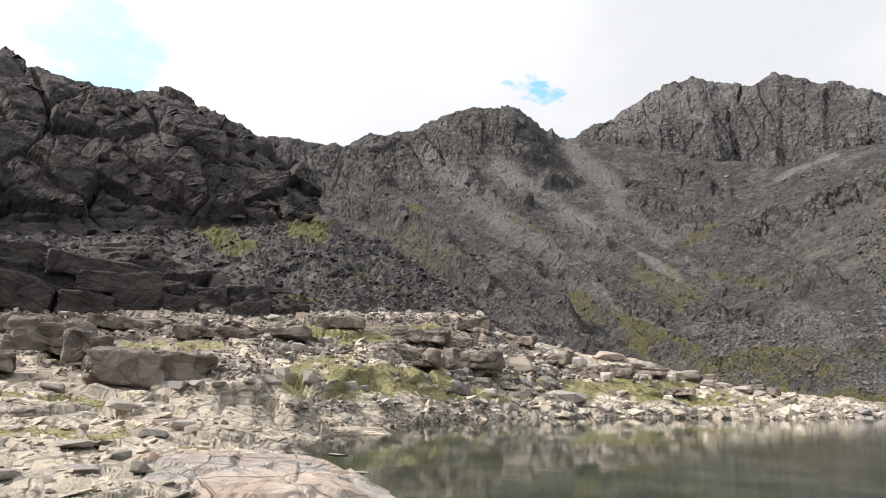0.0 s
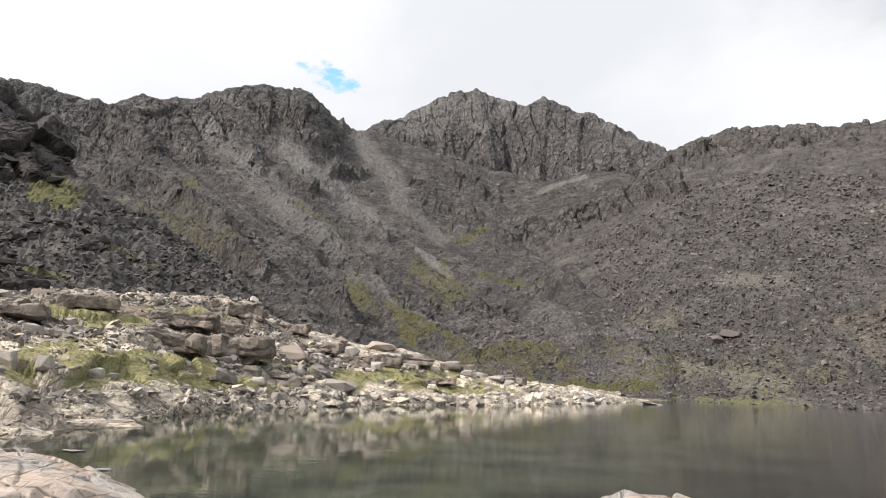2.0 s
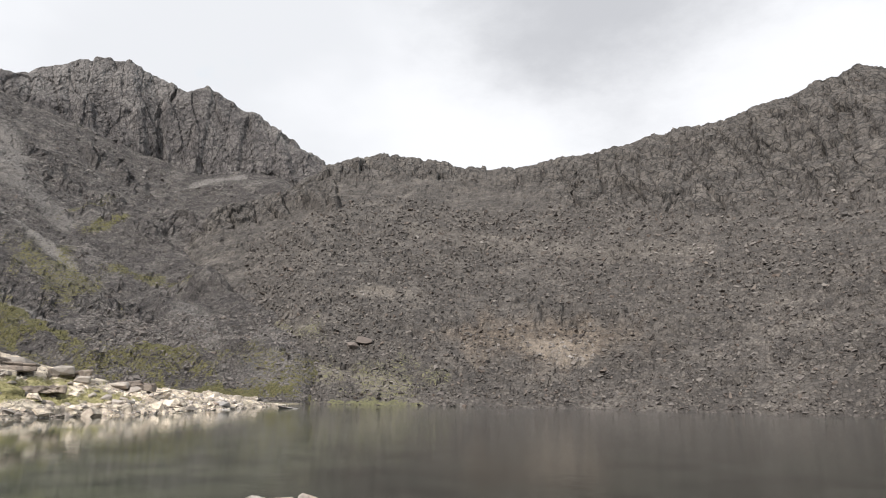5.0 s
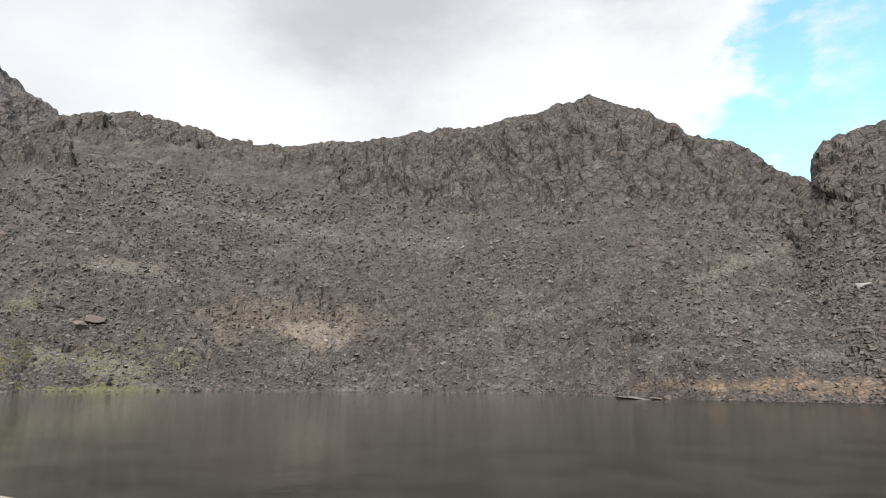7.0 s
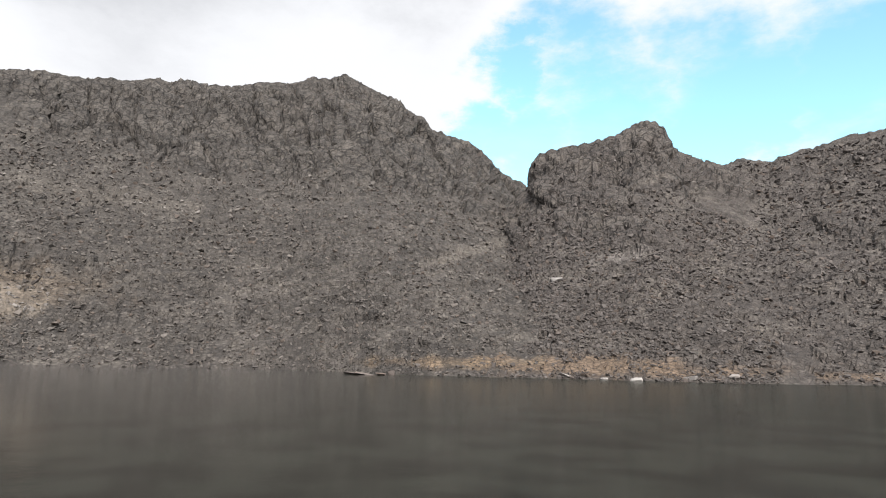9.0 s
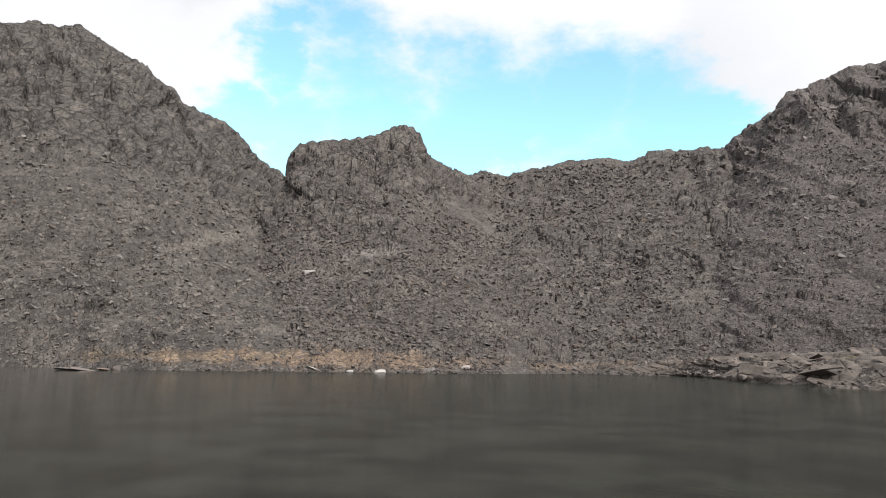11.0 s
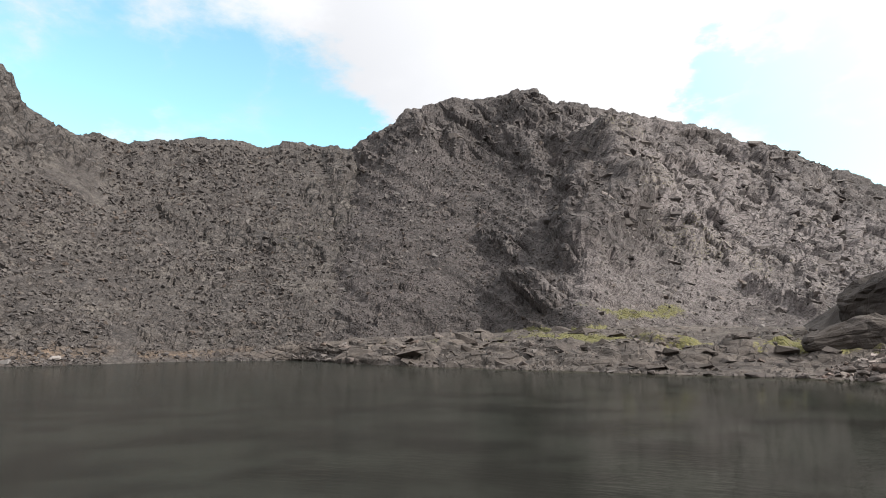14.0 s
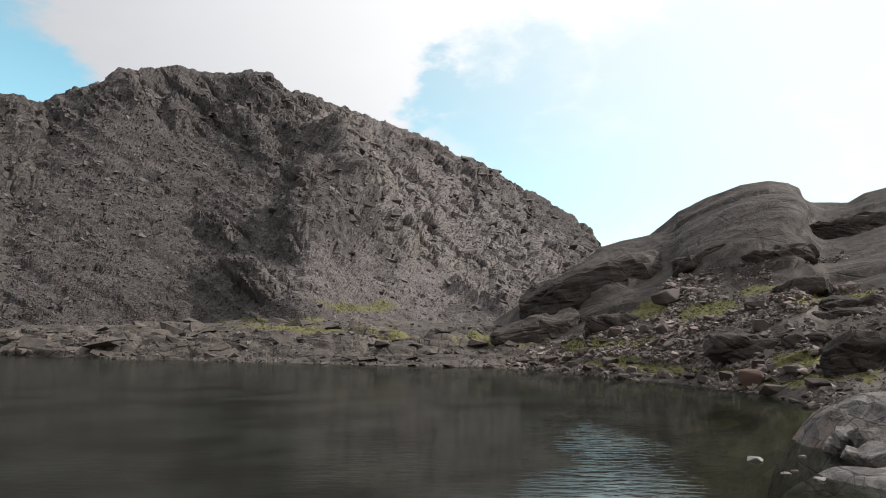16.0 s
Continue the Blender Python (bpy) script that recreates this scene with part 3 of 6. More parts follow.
def scatter(name, form, count, small, large, mat, label, span, seed, mode="scree", squash=0.75, lift=0.3, power=2.2, clump=-0.4, gravel=0, only="", heaps=()):
    """Loose stones over a stretch of a landform, as one mesh: small and large are half sizes as height angles in degrees; span is compass angles and how far up.
    mode: scree tumbles them, crag stands them up along the joints, slab lays them flat."""
    rng = np.random.default_rng(seed)
    az, p, rows, nrm = SURFACES[form]
    i0, i1 = np.searchsorted(az, span[0]), np.searchsorted(az, span[1]) - 1
    fi = rng.uniform(i0, max(i1, i0 + 1), count * (40 if heaps else 10 if mode == "turf" else 7 if only else 4))
    fj = rng.uniform(span[2] * (rows - 1), span[3] * (rows - 1), len(fi))
    i, j = fi.astype(int), fj.astype(int)
    i, j = np.minimum(i, len(az) - 2), np.minimum(j, rows - 2)
    u, v = (fi - i)[:, None], (fj - j)[:, None]
    c = (p[i, j] * (1 - u) + p[i + 1, j] * u) * (1 - v) + (p[i, j + 1] * (1 - u) + p[i + 1, j + 1] * u) * v
    d = np.hypot(c[:, 0], c[:, 1])
    keep = (fractal(c / (d[:, None] * 0.05), 3, seed) + rng.uniform(-1, 1, len(c)) * 0.6 > clump) & (c[:, 2] > -0.1)
    turf, chalk, earth, rock = (f[i, j] for f in COVER[form])
    if mode == "turf":
        keep &= turf > rng.uniform(0.3, 0.6, len(c))
    else:
        keep &= (turf < rng.uniform(0.25, 0.75, len(c))) & (earth < rng.uniform(0.3, 1.3, len(c)))
    if heaps:
        keep &= spots(heaps, az[i], np.degrees(np.arctan2(c[:, 2] - EYE, d)), fractal(c / (d[:, None] * 0.03), 3, seed + 5)) > rng.uniform(0.2, 0.8, len(c))
    if only == "crag":
        keep &= rock > rng.uniform(0.2, 0.6, len(c))
    elif only == "scree":
        keep &= rock < rng.uniform(0.25, 0.9, len(c))
    if gravel:
        keep &= (chalk > rng.uniform(0.1, 0.4, len(c))) == (gravel > 0)
    c, d, n, bear = c[keep][:count], d[keep][:count], nrm[i, j][keep][:count], az[i][keep][:count]
    k = len(c)
    if mode in ("crag", "flute", "dip"):
        lift, power = lift - 0.4, 1.6
    size = np.radians(small * (1 - rng.random(k) * (1 - (small / large) ** power)) ** (-1 / power)) * d
    axis = rng.normal(size=(k, 4))
    shape = np.stack([rng.uniform(0.8, 1.6, k), rng.uniform(0.7, 1.1, k), rng.uniform(0.35, 0.85, k)], 1)
    if mode == "turf":
        half = rng.uniform(0, 3.1, k)
        axis = np.stack([np.cos(half), 0 * half, 0 * half, np.sin(half)], 1)
        shape, squash = np.stack([rng.uniform(0.8, 1.3, k)] * 2 + [rng.uniform(0.6, 1.2, k)], 1), 1.0
    elif mode == "dip":
        h1, h2 = -np.radians(bear) / 2 + rng.normal(size=k) * 0.15, rng.normal(0.22, 0.1, k)
        axis = np.stack([np.cos(h1) * np.cos(h2), -np.sin(h1) * np.sin(h2), np.cos(h1) * np.sin(h2), np.sin(h1) * np.cos(h2)], 1)
        shape, squash = np.stack([rng.uniform(1.0, 2.2, k), rng.uniform(0.7, 1.1, k), rng.uniform(0.45, 0.95, k)], 1), 1.0
    elif mode != "scree":
        half = -np.radians(bear) / 2 + rng.normal(size=k) * 0.3
        axis = np.stack([np.cos(half), axis[:, 1] * 0.09 + 0.06, axis[:, 2] * 0.09 - 0.05, np.sin(half)], 1)
        shape = np.stack([rng.uniform(0.7, 1.2, k), rng.uniform(0.6, 1.0, k), rng.uniform(0.8, 1.5, k)], 1) if mode == "crag" else np.stack([rng.uniform(0.5, 0.9, k), rng.uniform(0.6, 1.0, k), rng.uniform(1.5, 3.0, k)], 1) if mode == "flute" else np.stack([rng.uniform(1.0, 2.0, k), rng.uniform(0.9, 1.5, k), rng.uniform(0.3, 0.6, k)], 1)
        squash = 1.0
    axis /= np.linalg.norm(axis, axis=1, keepdims=True)
    w, x, y, z = axis.T
    turn = np.stack([1 - 2 * (y * y + z * z), 2 * (x * y - z * w), 2 * (x * z + y * w), 2 * (x * y + z * w), 1 - 2 * (x * x + z * z), 2 * (y * z - x * w), 2 * (x * z - y * w), 2 * (y * z + x * w), 1 - 2 * (x * x + y * y)], 1).reshape(-1, 3, 3)
    kinds = TUFTS if mode == "turf" else PEBBLES
    which = rng.integers(0, len(kinds), k)
    verts, tris, base = [], [], 0
    for q, (co, tri) in enumerate(kinds):
        g = np.nonzero(which == q)[0]
        v = np.einsum("gij,gvj->gvi", turn[g], co[None] * shape[g][:, None, :])
        v[:, :, 2] *= squash
        v = v * size[g][:, None, None] + (c[g] + n[g] * (size[g] * lift)[:, None])[:, None, :]
        verts.append(v.reshape(-1, 3))
        tris.append((tri[None] + (np.arange(len(g)) * len(co))[:, None, None] + base).reshape(-1, 3))
        base += len(g) * len(co)
    verts, tris = np.concatenate(verts), np.concatenate(tris)
    me = bpy.data.meshes.new(name)
    me.vertices.add(len(verts))
    me.vertices.foreach_set("co", verts.astype(np.float32).ravel())
    me.loops.add(len(tris) * 3)
    me.loops.foreach_set("vertex_index", tris.astype(np.int32).ravel())
    me.polygons.add(len(tris))
    me.polygons.foreach_set("loop_start", np.arange(0, len(tris) * 3, 3, dtype=np.int32))
    me.polygons.foreach_set("use_smooth", np.zeros(len(tris), bool))
    me.update(calc_edges=True)
    me.materials.append(mat)
    return tagged(new(name, me), label, "grass" if mode == "turf" else "stones", kind="stuff")


# ---- the loch and the ground under everything ----
# compass angle, metres from the standing rock to the far waterline
SHORE = [(-180, 6), (-60, 6), (-14, 8), (-11, 29), (-5, 34), (0, 44), (10, 53), (20, 65), (27, 72), (34, 97), (38, 122), (40, 140), (50, 146), (65, 150), (80, 148), (88, 136), (93, 112), (108, 110), (122, 110), (132, 128), (142, 122), (146, 96), (152, 80), (162, 68), (172, 60), (187, 55), (195, 43), (204, 36), (208, 30), (212, 15), (220, 7), (300, 6)]
az = np.arange(-90, 270.01, 2.0)
r = np.concatenate([[0.001], np.geomspace(0.4, 200, 110), np.geomspace(215, 4500, 30)])
a2, r2 = np.meshgrid(az, r, indexing="ij")
out = r2 - along([(-90, 26), (-14, 26)] + SHORE[3:], a2.ravel()).reshape(a2.shape)
flat = np.stack([r2 * np.sin(np.radians(a2)), r2 * np.cos(np.radians(a2)), np.zeros_like(r2)], 2).reshape(-1, 3)
bumps = fractal(flat / 3.0, 4, 5).reshape(a2.shape)
wet = np.clip((a2 + 48) / 3, 0, 1) * np.clip((226 - a2) / 10, 0, 1)
inner = wet * np.clip(r2 - 7.5, -5, 50) * 0.28 - 2.0 * (1 - wet)
bed = -np.minimum(np.minimum(np.clip(-out, 0, 99) * 0.16, np.clip(inner, -0.6, 9)), 3.2)
flat[:, 2] = (np.where(out < 0, bed, np.minimum(out * 0.03, 0.6)) + 0.12 * bumps - np.where(out > 0, 0.25, 0.1)).ravel()
ground = sheet("ground", flat, a2.shape, bed_rock, [("grass", np.zeros(len(flat))), ("pale", np.zeros(len(flat))), ("rust", np.zeros(len(flat)))])
tagged(ground, "dark stony ground and loch bed under the corrie", "ground", kind="structure")

aw = np.arange(-20, 222.01, 1.0)
rw = np.geomspace(4.0, 165, 90)
a3, r3 = np.meshgrid(aw, rw, indexing="ij")
pool = np.stack([r3 * np.sin(np.radians(a3)), r3 * np.cos(np.radians(a3)), np.zeros_like(r3)], 2).reshape(-1, 3)
edge3 = along(SHORE, a3.ravel()).reshape(a3.shape) - r3
shoal = np.clip(1 - edge3 / np.interp(a3, (-20, 25, 45), (14.0, 9.0, 5.0)), 0, 0.85)
shoal = np.maximum(shoal, np.where(a3 > 195, np.clip((a3 - 195) / 10, 0, 0.75), 0) * np.clip((40 - r3) / 15, 0, 1))
gust = np.exp(-((a3 - 193.5) / 4.5) ** 2) * np.clip((r3 - 6) / 4, 0, 1) * np.clip((27 - r3) / 10, 0, 1) * np.clip(0.55 + 1.2 * fractal(pool / 3.5, 3, 77).reshape(a3.shape), 0, 1)
gust = np.maximum(gust, 0.3 * np.clip((a3 - 95) / 20, 0, 1) * np.clip((190 - a3) / 15, 0, 1) * np.clip((r3 - 7) / 4, 0, 1) * np.clip((34 - r3) / 12, 0, 1) * np.clip(2.4 * fractal(pool / 4.0, 3, 79).reshape(a3.shape) - 0.5, 0, 1))
water = sheet("water", pool, a3.shape, water_mat, [("shallow", shoal.ravel()), ("gust", gust.ravel()), ("ruffle", np.clip((a3.ravel() - 18) / 40, 0, 1) * np.clip((205 - a3.ravel()) / 50, 0.3, 1))])
tagged(water, "dark green mountain loch water, lightly rippled and reflecting", "water", kind="structure")


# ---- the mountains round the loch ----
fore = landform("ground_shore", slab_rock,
    [(-52, 3.2), (-35, 3.9), (-26, 4.7), (-15.6, 5.1), (-9.7, 5.7), (-4.6, 6.2), (0.6, 6.2), (3.7, 5.9), (4.8, 4.8), (8.3, 3.8), (13.3, 2.9), (18, 2.3), (20.9, 1.4), (24.5, 0.5), (28.5, 0.1), (34.6, -0.4), (35.8, -0.75), (37.2, -1.15), (38.5, -1.4)],
    [(-52, 75), (-20, 72), (0, 84), (10, 84), (20, 88), (28, 98), (36, 118), (38.5, 124)],
    [(-52, 26, 0.9), (-16, 26, 0.6), (-11, 29, -0.2), (-5, 34, -0.25), (0, 44, -0.25), (10, 53, -0.25), (20, 65, -0.25), (27, 72, -0.25), (34, 97, -0.25), (38, 121, -0.3), (38.5, 123, -0.3)],
    0.13, 140, bend=-0.1, back=0.25, worn=True, seed=3,
    rough=[("soft", 12, 0.75, ""), ("blocks", (4.5, 4.5, 2.0), 0.5, ""), ("blocks", (1.6, 1.6, 0.9), 0.2, "")],
    grass=[(-6, -0.1, 7, 1.4, -0.02, 1.1), (2, -1.0, 5, 0.7, 0, 1.0), (17, -0.2, 7, 0.9, -0.08, 1.1), (-22, 2.4, 5, 0.5, 0, 0.7), (-2, 4.6, 5, 0.5, 0, 0.7), (22, -0.9, 6, 0.4, 0, 1), (-9, 3.6, 4, 0.5, 0, 0.9), (-30, -2, 7, 0.5, 0, 0.8), (-34, -4.5, 3, 0.5, 0, 0.8), (7, 0.6, 4, 0.5, 0, 0.8), (-15, 4.2, 2.5, 0.5, 0, 0.8)],
    pale=[(-18, -2.6, 16, 1.2, 0, 0.6), (-24, -1.4, 9, 0.6, 0, 0.4), (25, -1.2, 12, 0.5, 0, 0.9), (28, 0.0, 8, 0.3, -0.08, 0.8), (10, -1.4, 8, 0.35, 0, 0.7), (16, 1.6, 6, 0.4, -0.2, 0.5), (-33, 1, 5, 0.5, 0, 0.4)], rust=[(-16, -4, 9, 1.1, 0, 0.4), (-4, 2.0, 2.5, 0.4, 0, 0.6), (8, -0.9, 5, 0.4, 0, 0.5), (-28, 3.2, 14, 1.8, 0, 1.0), (-10, 4.2, 12, 1.6, 0.02, 1.0), (0, 4.8, 6, 1.2, 0, 0.9), (-33, -0.5, 6, 0.7, 0, 0.6), (12, 1.6, 4, 0.4, -0.25, 0.5), (27, -0.9, 3, 0.25, 0, 0.5)])
tagged(fore, "sunlit pale rock slabs, rubble and turf along the shore", "shore", kind="structure")

outcrop = landform("cliff_outcrop", cloud_shaded_rock,
    [(-52, 8.6), (-45, 8.6), (-36, 8.2), (-31, 9.2), (-27.2, 10.6), (-24.3, 8.9), (-21.6, 9.2), (-19.6, 7.7), (-17.2, 7.4), (-15.7, 5.9), (-14.8, 4.6)],
    [(-52, 84), (-14.8, 82)], [(-52, 70, 6), (-36, 70, 6.6), (-26, 70, 7.4), (-14.8, 70, 7.6)],
    0.12, 60, bend=-0.5, back=-0.12, seed=21, rough=[("soft", 12, 1.2, ""), ("blocks", (5, 5, 2.2), 1.1, ""), ("blocks", (1.8, 1.8, 0.9), 0.35, "")])
tagged(outcrop, "blocky gabbro outcrop wall behind the shore slabs, toned dark for cloud shade", "cliff", kind="structure")

talus = landform("scree_slope_dark", talus_rock,
    [(-52, 11), (-36, 10.2), (-27, 12.6), (-20.6, 13.2), (-15.4, 14.4), (-11.6, 14.6), (-9, 13.4), (-5, 11.6), (-1, 9.6), (2, 8.0), (4, 6.2), (7, 4.0), (12, 2.0)],
    [(-75, 170), (-15, 190), (-5, 200), (12, 190)], [(-75, 76, 6), (-15, 74, 7.5), (0, 84, 9), (4, 84, 8), (12, 88, 4)],
    0.22, 60, bend=0.15, back=0.3, jag=0.5, seed=33, rough=[("soft", 25, 2.5, ""), ("blocks", (4, 4, 2.5), 0.8, ""), ("blocks", (1.9, 1.9, 1.4), 0.5, "")],
    grass=[(-12.5, 13.2, 2.2, 1.3, 0.1, 1.3), (-20.5, 11.8, 3, 1.0, -0.25, 1), (-14, 6.2, 3, 0.6, 0, 0.7), (-8, 9, 4, 0.5, -0.3, 0.5), (-15.3, 14.3, 3, 0.5, 0.2, 0.9)])
tagged(talus, "dark boulder scree below the crag with turf patches", "scree", kind="structure")

crag = landform("cliff_crag", cloud_shaded_rock,
    [(-52, 22), (-38.5, 22.6), (-36.2, 22.4), (-34.6, 22.2), (-32.6, 22.6), (-30.5, 22.8), (-27.5, 23.0), (-26.1, 23.4), (-23.9, 22.7), (-21.2, 22.0), (-18.6, 21.0), (-17, 20.3), (-15.2, 18.9), (-13.6, 17.6), (-12.4, 16.4), (-11.6, 14.5), (-11, 12.5)],
    [(-75, 245), (-30, 240), (-11, 225)], [(-75, 165, 28), (-36, 165, 29), (-27, 172, 38), (-20, 180, 42), (-11, 186, 46)],
    0.12, 115, bend=-0.35, back=0.25, jag=0.2, seed=45, rough=[("ridges", 60, 4, ""), ("plates", (22, 0.7, 0.35), 5.0, ""), ("plates", (9, 0.75, -0.3), 1.1, ""), ("plates", (3.6, 0.8, 0.3), 0.4, ""), ("blocks", (2.4, 2.4, 1.6), 0.25, "")])
tagged(crag, "craggy gabbro cliff with ledges and overhangs, toned dark for cloud shade", "cliff", kind="structure")

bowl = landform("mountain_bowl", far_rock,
    [(-24, 20), (-17.5, 20.7), (-15.8, 20.9), (-12.9, 20.7), (-11.1, 20.8), (-10.1, 20.6), (-9, 21.3), (-7.9, 22.0), (-6.5, 22.0), (-5.1, 22.5), (-3.2, 22.7), (-2.6, 23.2), (-0.4, 24.0), (2.4, 24.7), (5.5, 24.9), (6.9, 24.3), (8.5, 23.6), (9.0, 22.6), (9.4, 22.7), (9.7, 23.1), (10.0, 22.5), (11.2, 21.9), (12.4, 22.2), (14, 21.7), (20, 20.1), (26, 18.7), (29.3, 18.1), (31.5, 18.5), (33.3, 18.9), (36, 18.8), (42, 16), (46, 6), (49, -1)],
    [(-24, 560), (0, 620), (11, 660), (20, 640), (44, 560), (49, 500)], [(-24, 150, 1), (30, 150, 0.3), (37, 143, -0.1), (39, 144, -0.25), (41, 150, -0.8), (44, 165, -3), (49, 200, -9)],
    0.14, 185, bend=0.45, back=0.7, jag=0.17, seed=57, crag=[(-24, 0.66), (-8, 0.72), (5, 0.78), (9, 0.9), (12, 1.2), (44, 1.2)],
    ribs=(-0.5, 1.7, 4), streak=0.45,
    strokes=[(-9.6, 20.1, -3.3, 21.9, 0.8, 9, 1), (-2, 22.6, 7.6, 22.8, 1, 12, 1), (-8.4, 18.7, -6.3, 17.6, 0.6, 12, 1), (-4.5, 18.5, -2.7, 17.5, 0.6, 11, 1), (5.2, 21.4, 8.8, 20.3, 0.7, 12, 1), (8.8, 18, 11.6, 17.9, 0.55, 18, 1), (1.9, 18.7, 2.5, 17.4, 0.7, 10, 1), (4, 17.2, 7.3, 16.1, 0.45, 8, 0.9), (15.3, 17.7, 18.6, 16.4, 0.35, 6, 0.9), (20.6, 17.8, 24.8, 16.1, 0.45, 8, 0.9), (20.9, 13.2, 26.2, 11.9, 0.55, 9, 1), (26.2, 12.8, 33.3, 11.5, 0.75, 20, 1), (16.1, 7, 19.2, 5.9, 0.6, 7, 1), (21.2, 6.8, 26.4, 5.7, 0.6, 7, 1)],
    knobs=[(-5.6, 14.2, 3, 1.0, -0.4, 10), (-9.2, 14.8, 2, 1, -0.3, 9), (-1.6, 12.5, 3, 0.9, -0.5, 8), (1.5, 8.6, 3, 0.9, -0.5, 8), (20.8, 14.8, 3, 0.5, -0.2, 7), (13.7, 11.7, 1.2, 0.6, -0.6, 7), (10.3, 4.9, 2.4, 0.8, -0.5, 7), (30.5, 7.9, 2.6, 0.7, 0, 7), (36.7, 10, 2, 0.6, 0, 6)],
    rough=[("ridges", 120, 6, ""), ("soft", 45, 4, ""), ("plates", (22, 1.4, 0.3), 4.0, "crag"), ("plates", (8, 1.5, -0.3), 1.5, "crag"), ("blocks", (7, 7, 5), 0.8, ""), ("blocks", (3.2, 3.2, 2.4), 0.4, "")],
    grass=[(25, 1.2, 9, 1.3, -0.05, 0.5), (17, 4.5, 2.5, 1.6, -0.55, 0.60), (19.5, 4.0, 3, 0.5, -0.6, 0.70), (12, 7, 2, 1.5, -0.5, 0.55), (-3, 15.5, 1.5, 0.5, 0, 0.55), (34, 1.6, 7, 1.5, -0.1, 0.42), (37, -0.3, 5, 0.7, 0, 0.42), (40, 0.6, 3, 1.8, 0, 0.48), (41, 0, 2, 1.2, 0, 0.62), (27, 2.4, 2.5, 0.7, -0.3, 0.70), (33, -0.5, 5, 0.4, 0, 0.8), (22, 12, 3, 0.6, 0.3, 0.55), (21, 13.6, 1.6, 0.4, 0.5, 0.60), (26, 8.6, 3.5, 0.5, -0.1, 0.55), (8, 13, 3, 0.8, -0.5, 0.50), (20, 8, 4, 2, -0.4, 0.50), (-3, 11, 6, 2, -0.4, 0.44)],
    runs=[(11, 21.4, 14.5, 17.9, 0.9, 0.8), (14.5, 17.9, 15.4, 16.2, 1.1, 0.7), (4.5, 19.6, 9.3, 15.9, 0.75, 1), (9.3, 15.9, 14.2, 12.3, 0.95, 1), (-1.9, 20.1, 1.9, 17.3, 1.0, 0.75), (1.9, 17.3, 5.5, 13.9, 1.2, 0.7), (5.5, 13.9, 10, 10.5, 1.0, 0.6), (14.8, 15.6, 19.5, 12.2, 0.6, 0.6), (15.2, 12.1, 20.6, 8.6, 0.28, 1), (28.8, 16.8, 33.1, 18.3, 0.3, 1), (13.2, 8.6, 16.1, 6.3, 0.12, 0.8), (16.1, 6.3, 19.8, 4.7, 0.14, 1), (23.4, 1.6, 25.2, 3.6, 0.14, 1)],
    pale=[(37, 0.6, 5, 1.3, -0.05, 0.55), (41, 0.2, 4, 1.0, 0, 0.6), (30.6, 4.8, 2.2, 1.5, -0.3, 0.6), (36, 9.35, 1.8, 0.45, 0, 0.8), (36.5, 3.0, 2, 1.2, -0.2, 0.4), (8, 9, 4, 0.5, -0.6, 0.4)])
tagged(bowl, "grey corrie headwall with scree runs, turf and a jagged peak", "mountain", kind="structure")

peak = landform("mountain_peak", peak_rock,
    [(11.5, 21.8), (13.3, 22.4), (14.9, 23.2), (16.4, 24.1), (17.5, 24.7), (19.1, 25.4), (21.3, 26.0), (23.5, 25.9), (25.8, 25.2), (27.4, 24.6), (28.2, 25.1), (29.1, 25.5), (30.8, 24.9), (32.7, 23.8), (34.6, 23.3), (36.0, 22.5), (37.3, 22.2), (38.1, 21.2), (39.1, 20.6), (40.6, 20.2), (44, 18)],
    [(11.5, 690), (25, 700), (44, 640)], [(11.5, 656, 252), (13.4, 652, 250), (20, 640, 228), (26, 632, 205), (29.3, 626, 196), (34.1, 612, 200), (40.6, 592, 196), (44, 585, 170)],
    0.12, 100, bend=-0.5, back=0.7, jag=0.17, seed=71, edge=0.35,
    strokes=[(17.1, 22.9, 25.8, 24.4, 0.7, -5, 1), (29.1, 24.7, 28.7, 18.2, 0.5, 9, 1), (25.5, 23.6, 26, 18.6, 0.3, -9, 1), (19.8, 21.9, 20.5, 19.4, 0.5, 8, 1), (33, 22.9, 32.8, 18.2, 0.35, -8, 1), (35.7, 22.1, 36.7, 19.1, 0.6, 8, 1), (23.7, 22.1, 24.4, 19.1, 0.4, 7, 1)],
    pale=[(18, 23.6, 4.0, 1.2, 0.25, 0.8), (23, 24.9, 4, 0.9, 0, 0.8), (35.5, 22.2, 2, 0.5, -0.5, 0.6)], rough=[("ridges", (48, 48, 200), 6, ""), ("plates", (19, 2.4, 0.15), 2.7, ""), ("plates", (7, 1.8, -0.3), 0.9, ""), ("blocks", (5, 5, 8), 0.6, "")])
tagged(peak, "grey-brown rocky peak with tall fluted cliffs", "mountain", kind="structure")

